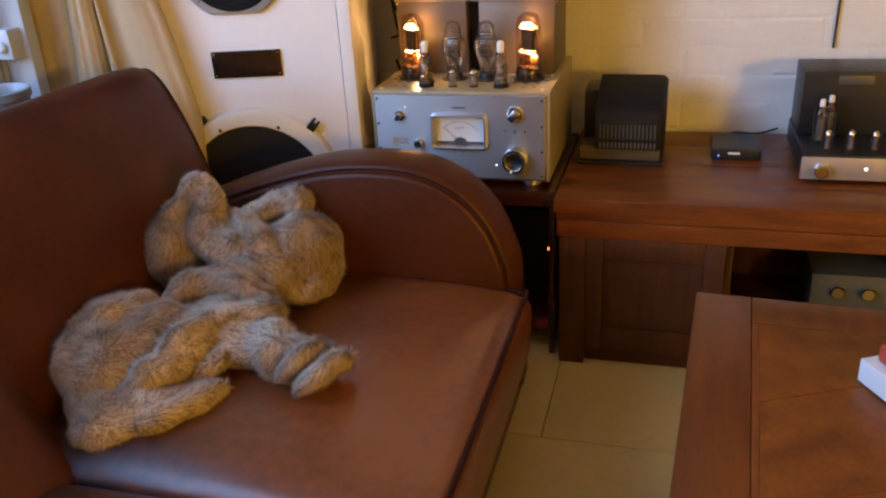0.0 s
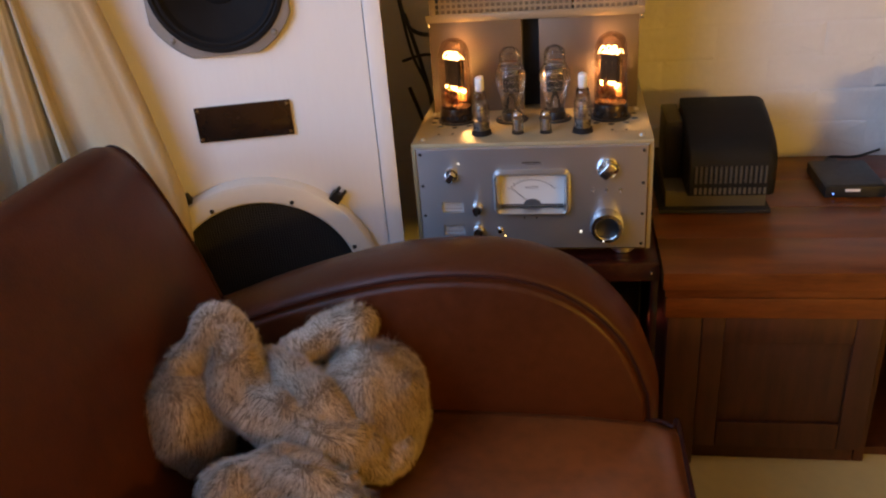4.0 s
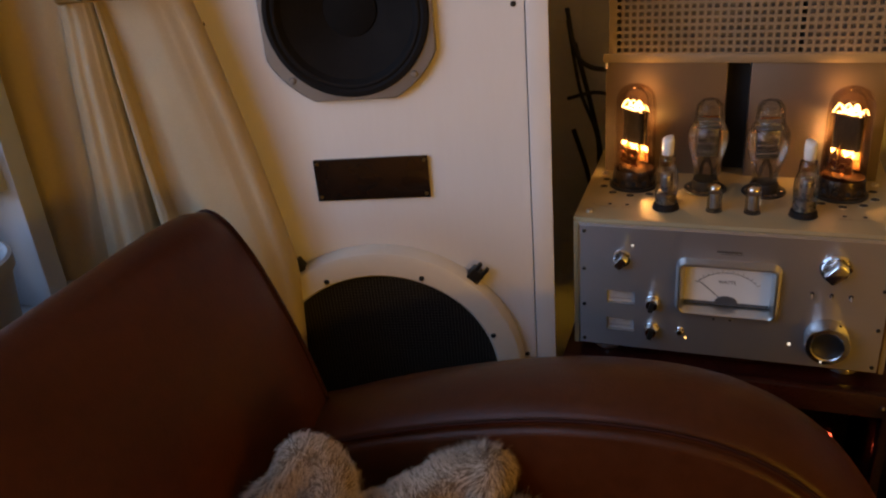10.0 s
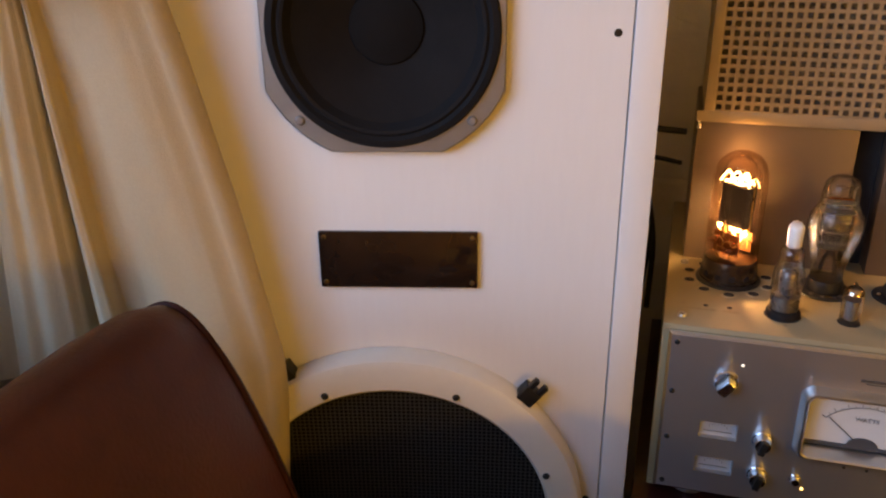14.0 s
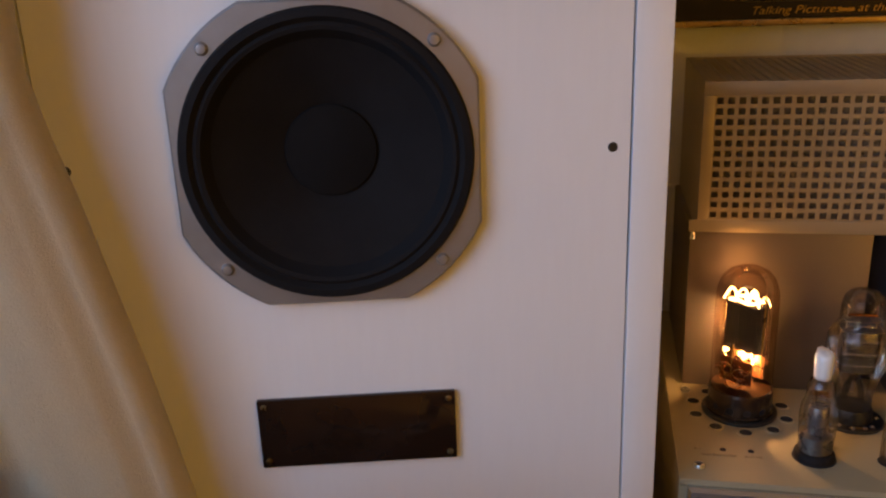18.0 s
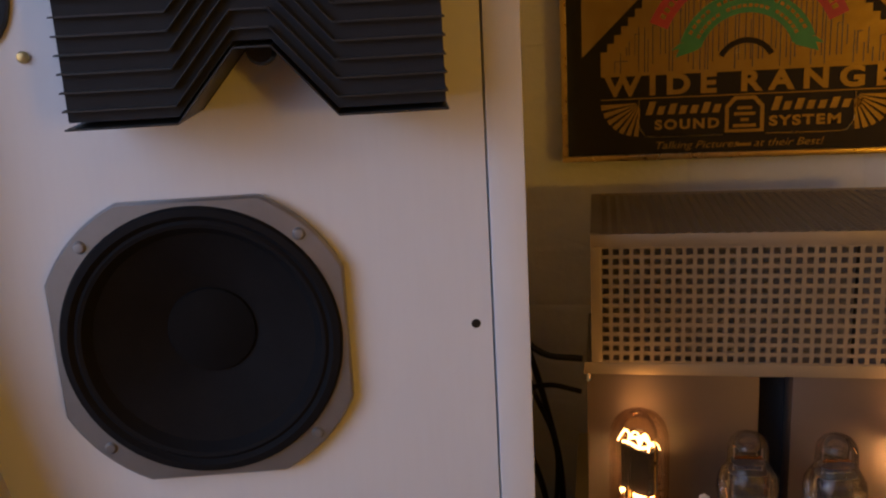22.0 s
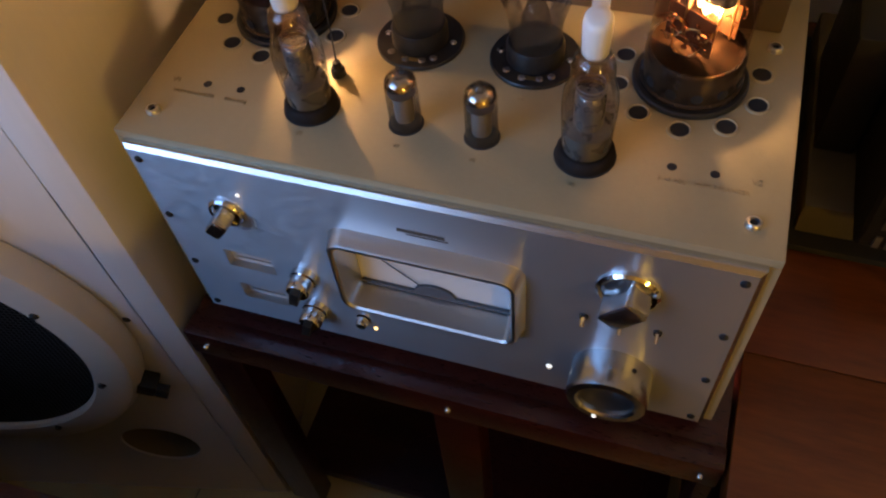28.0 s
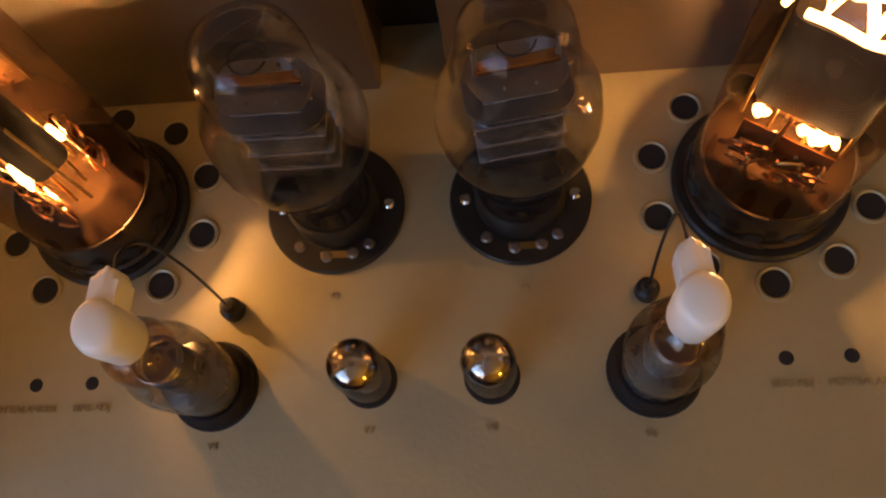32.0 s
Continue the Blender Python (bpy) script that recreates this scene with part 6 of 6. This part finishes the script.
lump((-0.763, 1.30, 0.433), (0.080, 0.083, 0.102), 0, 0, 11)
roll([(-1.02, 1.235, 0.50), (-0.985, 1.262, 0.555), (-0.95, 1.288, 0.578), (-0.94, 1.268, 0.535), (-0.894, 1.235, 0.485), (-0.79, 1.21, 0.445), (-0.72, 1.20, 0.40)], [0.026, 0.026, 0.028, 0.040, 0.043, 0.042, 0.032], 12)
lump((-0.888, 1.322, 0.465), (0.056, 0.040, 0.040), 0, 0, 15)
roll([(-0.910, 1.315, 0.515), (-0.850, 1.262, 0.508), (-0.790, 1.222, 0.478), (-0.735, 1.205, 0.425)], [0.022, 0.026, 0.028, 0.026], 16)
roll([(-0.895, 1.305, 0.505), (-0.847, 1.335, 0.515), (-0.805, 1.362, 0.533), (-0.77, 1.352, 0.505)], [0.022, 0.026, 0.026, 0.030], 13)
roll([(-0.88, 1.285, 0.51), (-0.82, 1.26, 0.475), (-0.75, 1.245, 0.43), (-0.70, 1.235, 0.395)], [0.020, 0.026, 0.030, 0.030], 14)
tri = []
for kind, a, b, rot, seed in LUMPS:
    bm = bmesh.new()
    if kind == "ball":
        nu, nv = 40, 24
        grid = []
        for i in range(nv + 1):
            th = math.pi * i / nv
            row = []
            for j in range(nu):
                ph = 2 * math.pi * j / nu
                d = Vector((math.sin(th) * math.cos(ph), math.sin(th) * math.sin(ph), math.cos(th)))
                p = a + rot @ Vector((d.x * b.x, d.y * b.y, d.z * b.z))
                p += (rot @ d) * (0.015 * noise.noise(p * 18 + Vector((seed, 0, 0))))
                p.z = max(p.z, 0.366)
                row.append(p)
            grid.append(row)
        skin(grid, bm, close_ring=True)
    else:
        path = smooth_path(a, 8)
        n = len(path) - 1
        grid = []
        for i, p in enumerate(path):
            t = i / n * (len(b) - 1)
            i0 = min(int(t), len(b) - 2)
            r = b[i0] + (b[i0 + 1] - b[i0]) * (t - i0)
            end = min(1.0, math.sqrt(max(0.02, min(i, n - i) / n * 9)))
            d = (path[min(i + 1, n)] - path[max(i - 1, 0)]).normalized()
            s = d.cross(Vector((0, 0, 1))).normalized()
            u = s.cross(d)
            row = []
            for j in range(22):
                an = 2 * math.pi * j / 22
                q = p + (math.cos(an) * s + math.sin(an) * u) * r * end
                q += (q - p) * 0.5 * noise.noise(q * 20 + Vector((seed, 3, 0)))
                q.z = max(q.z, 0.366)
                row.append(q)
            grid.append(row)
        skin(grid, bm, close_ring=True)
    bmesh.ops.remove_doubles(bm, verts=bm.verts[:], dist=1e-6)
    bm.normal_update()
    bmesh.ops.recalc_face_normals(bm, faces=bm.faces)
    bmesh.ops.triangulate(bm, faces=bm.faces[:])
    tri += [(f.calc_area(), [v.co.copy() for v in f.verts], f.normal.copy()) for f in bm.faces if f.calc_area() > 1e-9]
    part("fold", bm, fur_skin, blanket, smooth=80)
areas = np.cumsum([t[0] for t in tri])
rng = np.random.default_rng(4)
verts, faces, lies = [], [], []
for pick in np.searchsorted(areas, rng.random(270000) * areas[-1]):
    _, (p0, p1, p2), nrm = tri[min(pick, len(tri) - 1)]
    u, v = rng.random(2)
    if u + v > 1:
        u, v = 1 - u, 1 - v
    p = p0 + (p1 - p0) * u + (p2 - p0) * v
    if p.z < 0.372:
        continue
    flow = Vector((noise.noise(p * 6), noise.noise(p * 6 + Vector((9, 0, 0))), noise.noise(p * 6 + Vector((0, 9, 0))) - 0.6))
    flow += 0.45 * Vector((noise.noise(p * 32), noise.noise(p * 32 + Vector((5, 0, 0))), noise.noise(p * 32 + Vector((0, 5, 0)))))
    flow -= nrm * flow.dot(nrm)
    d = (nrm * 0.60 + flow * 1.7 + Vector(rng.normal(0, 0.16, 3))).normalized()
    ln = 0.0150 * (0.85 + 0.5 * noise.noise(p * 30)) * (0.55 + 0.8 * rng.random())
    side = d.cross(nrm + Vector(rng.normal(0, 0.25, 3))).normalized() * 0.00026
    m = p + d * ln * 0.55
    e = p + (d + flow * 0.8 - Vector((0, 0, 0.25))).normalized() * ln
    i = len(verts)
    verts += [p - side, p + side, m + side * 0.7, m - side * 0.7, e]
    faces += [(i, i + 1, i + 2, i + 3), (i + 3, i + 2, i + 4)]
    lies += [(nrm * 0.75 + d * 0.35 + Vector(rng.normal(0, 0.12, 3))).normalized()] * 5
inv = MADE[blanket]
me = bpy.data.meshes.new("fur")
me.from_pydata([inv @ v for v in verts], [], faces)
me.materials.append(fur_hair)
me.normals_split_custom_set_from_vertices(lies)
ob = new("fur", me)
ob.parent = blanket
tagged(ob, "long soft fur pile", kind="stuff")

# ---- floor tiles and bricks ----
floor_ob = bpy.data.objects["floor"]
tile_mesh = mesh_of("floor_tile", box(-0.3, 0.3, -0.2, 0.2, -0.0045, 0.0, 0.0012, 1), floor_tile, 30)
tile_mesh.transform(Matrix.Diagonal((0.996, 0.994, 1, 1)))
for j in range(-10, 3):
    y = 1.60 + 0.4 * j
    for i in range(-3, 7):
        x = -0.01 + 0.6 * i + (0.3 if j % 2 else 0.0)
        x0, x1, y0, y1 = max(x - 0.2988, WALL_X), min(x + 0.2988, FLOOR_X1), max(y - 0.1988, ROOM_Y0), min(y + 0.1988, WALL_Y)
        if x1 - x0 < 0.02 or y1 - y0 < 0.02:
            continue
        whole = x1 - x0 > 0.59 and y1 - y0 > 0.39
        t = new("tile", tile_mesh if whole else mesh_of("floor_tile", box(x0 - x, x1 - x, y0 - y, y1 - y, -0.0045, 0.0, 0.0012, 1), floor_tile, 30))
        t.location = (x, y, 0)
        t.parent = floor_ob
wall_ob = bpy.data.objects["wall_back"]
brick_meshes = []
rnd = random.Random(11)
for k in range(6):
    bm = skin([[(a, y, b) for a, b in rounded_rect(w, h, q, 3)] for w, h, q, y in ((0.2235, 0.0735, 0.002, 0.0005), (0.213, 0.064, 0.004, 0.0001), (0.198, 0.052, 0.006, -0.0003), (0.10, 0.02, 0.004, -0.0006))], close_ring=True, caps=True)
    for v in bm.verts:
        v.co += Vector((rnd.uniform(-1, 1) * 0.0006, rnd.uniform(-1, 1) * 0.0006, rnd.uniform(-1, 1) * 0.0006))
    brick_meshes.append(mesh_of("brick", bm, brick_paint, 50))
for j in range(0, 21):
    for i in range(-7, 7):
        x = 0.05 + 0.2235 * i + (0.112 if j % 2 else 0)
        if x < -1.45:
            continue
        b = new("brick", brick_meshes[rnd.randrange(6)])
        b.location = (x, WALL_Y - 0.001 + rnd.uniform(-0.0006, 0.0006), 0.036 + 0.0735 * j)
        b.rotation_euler = (0, radians(rnd.uniform(-0.3, 0.3)), 0)
        b.parent = wall_ob
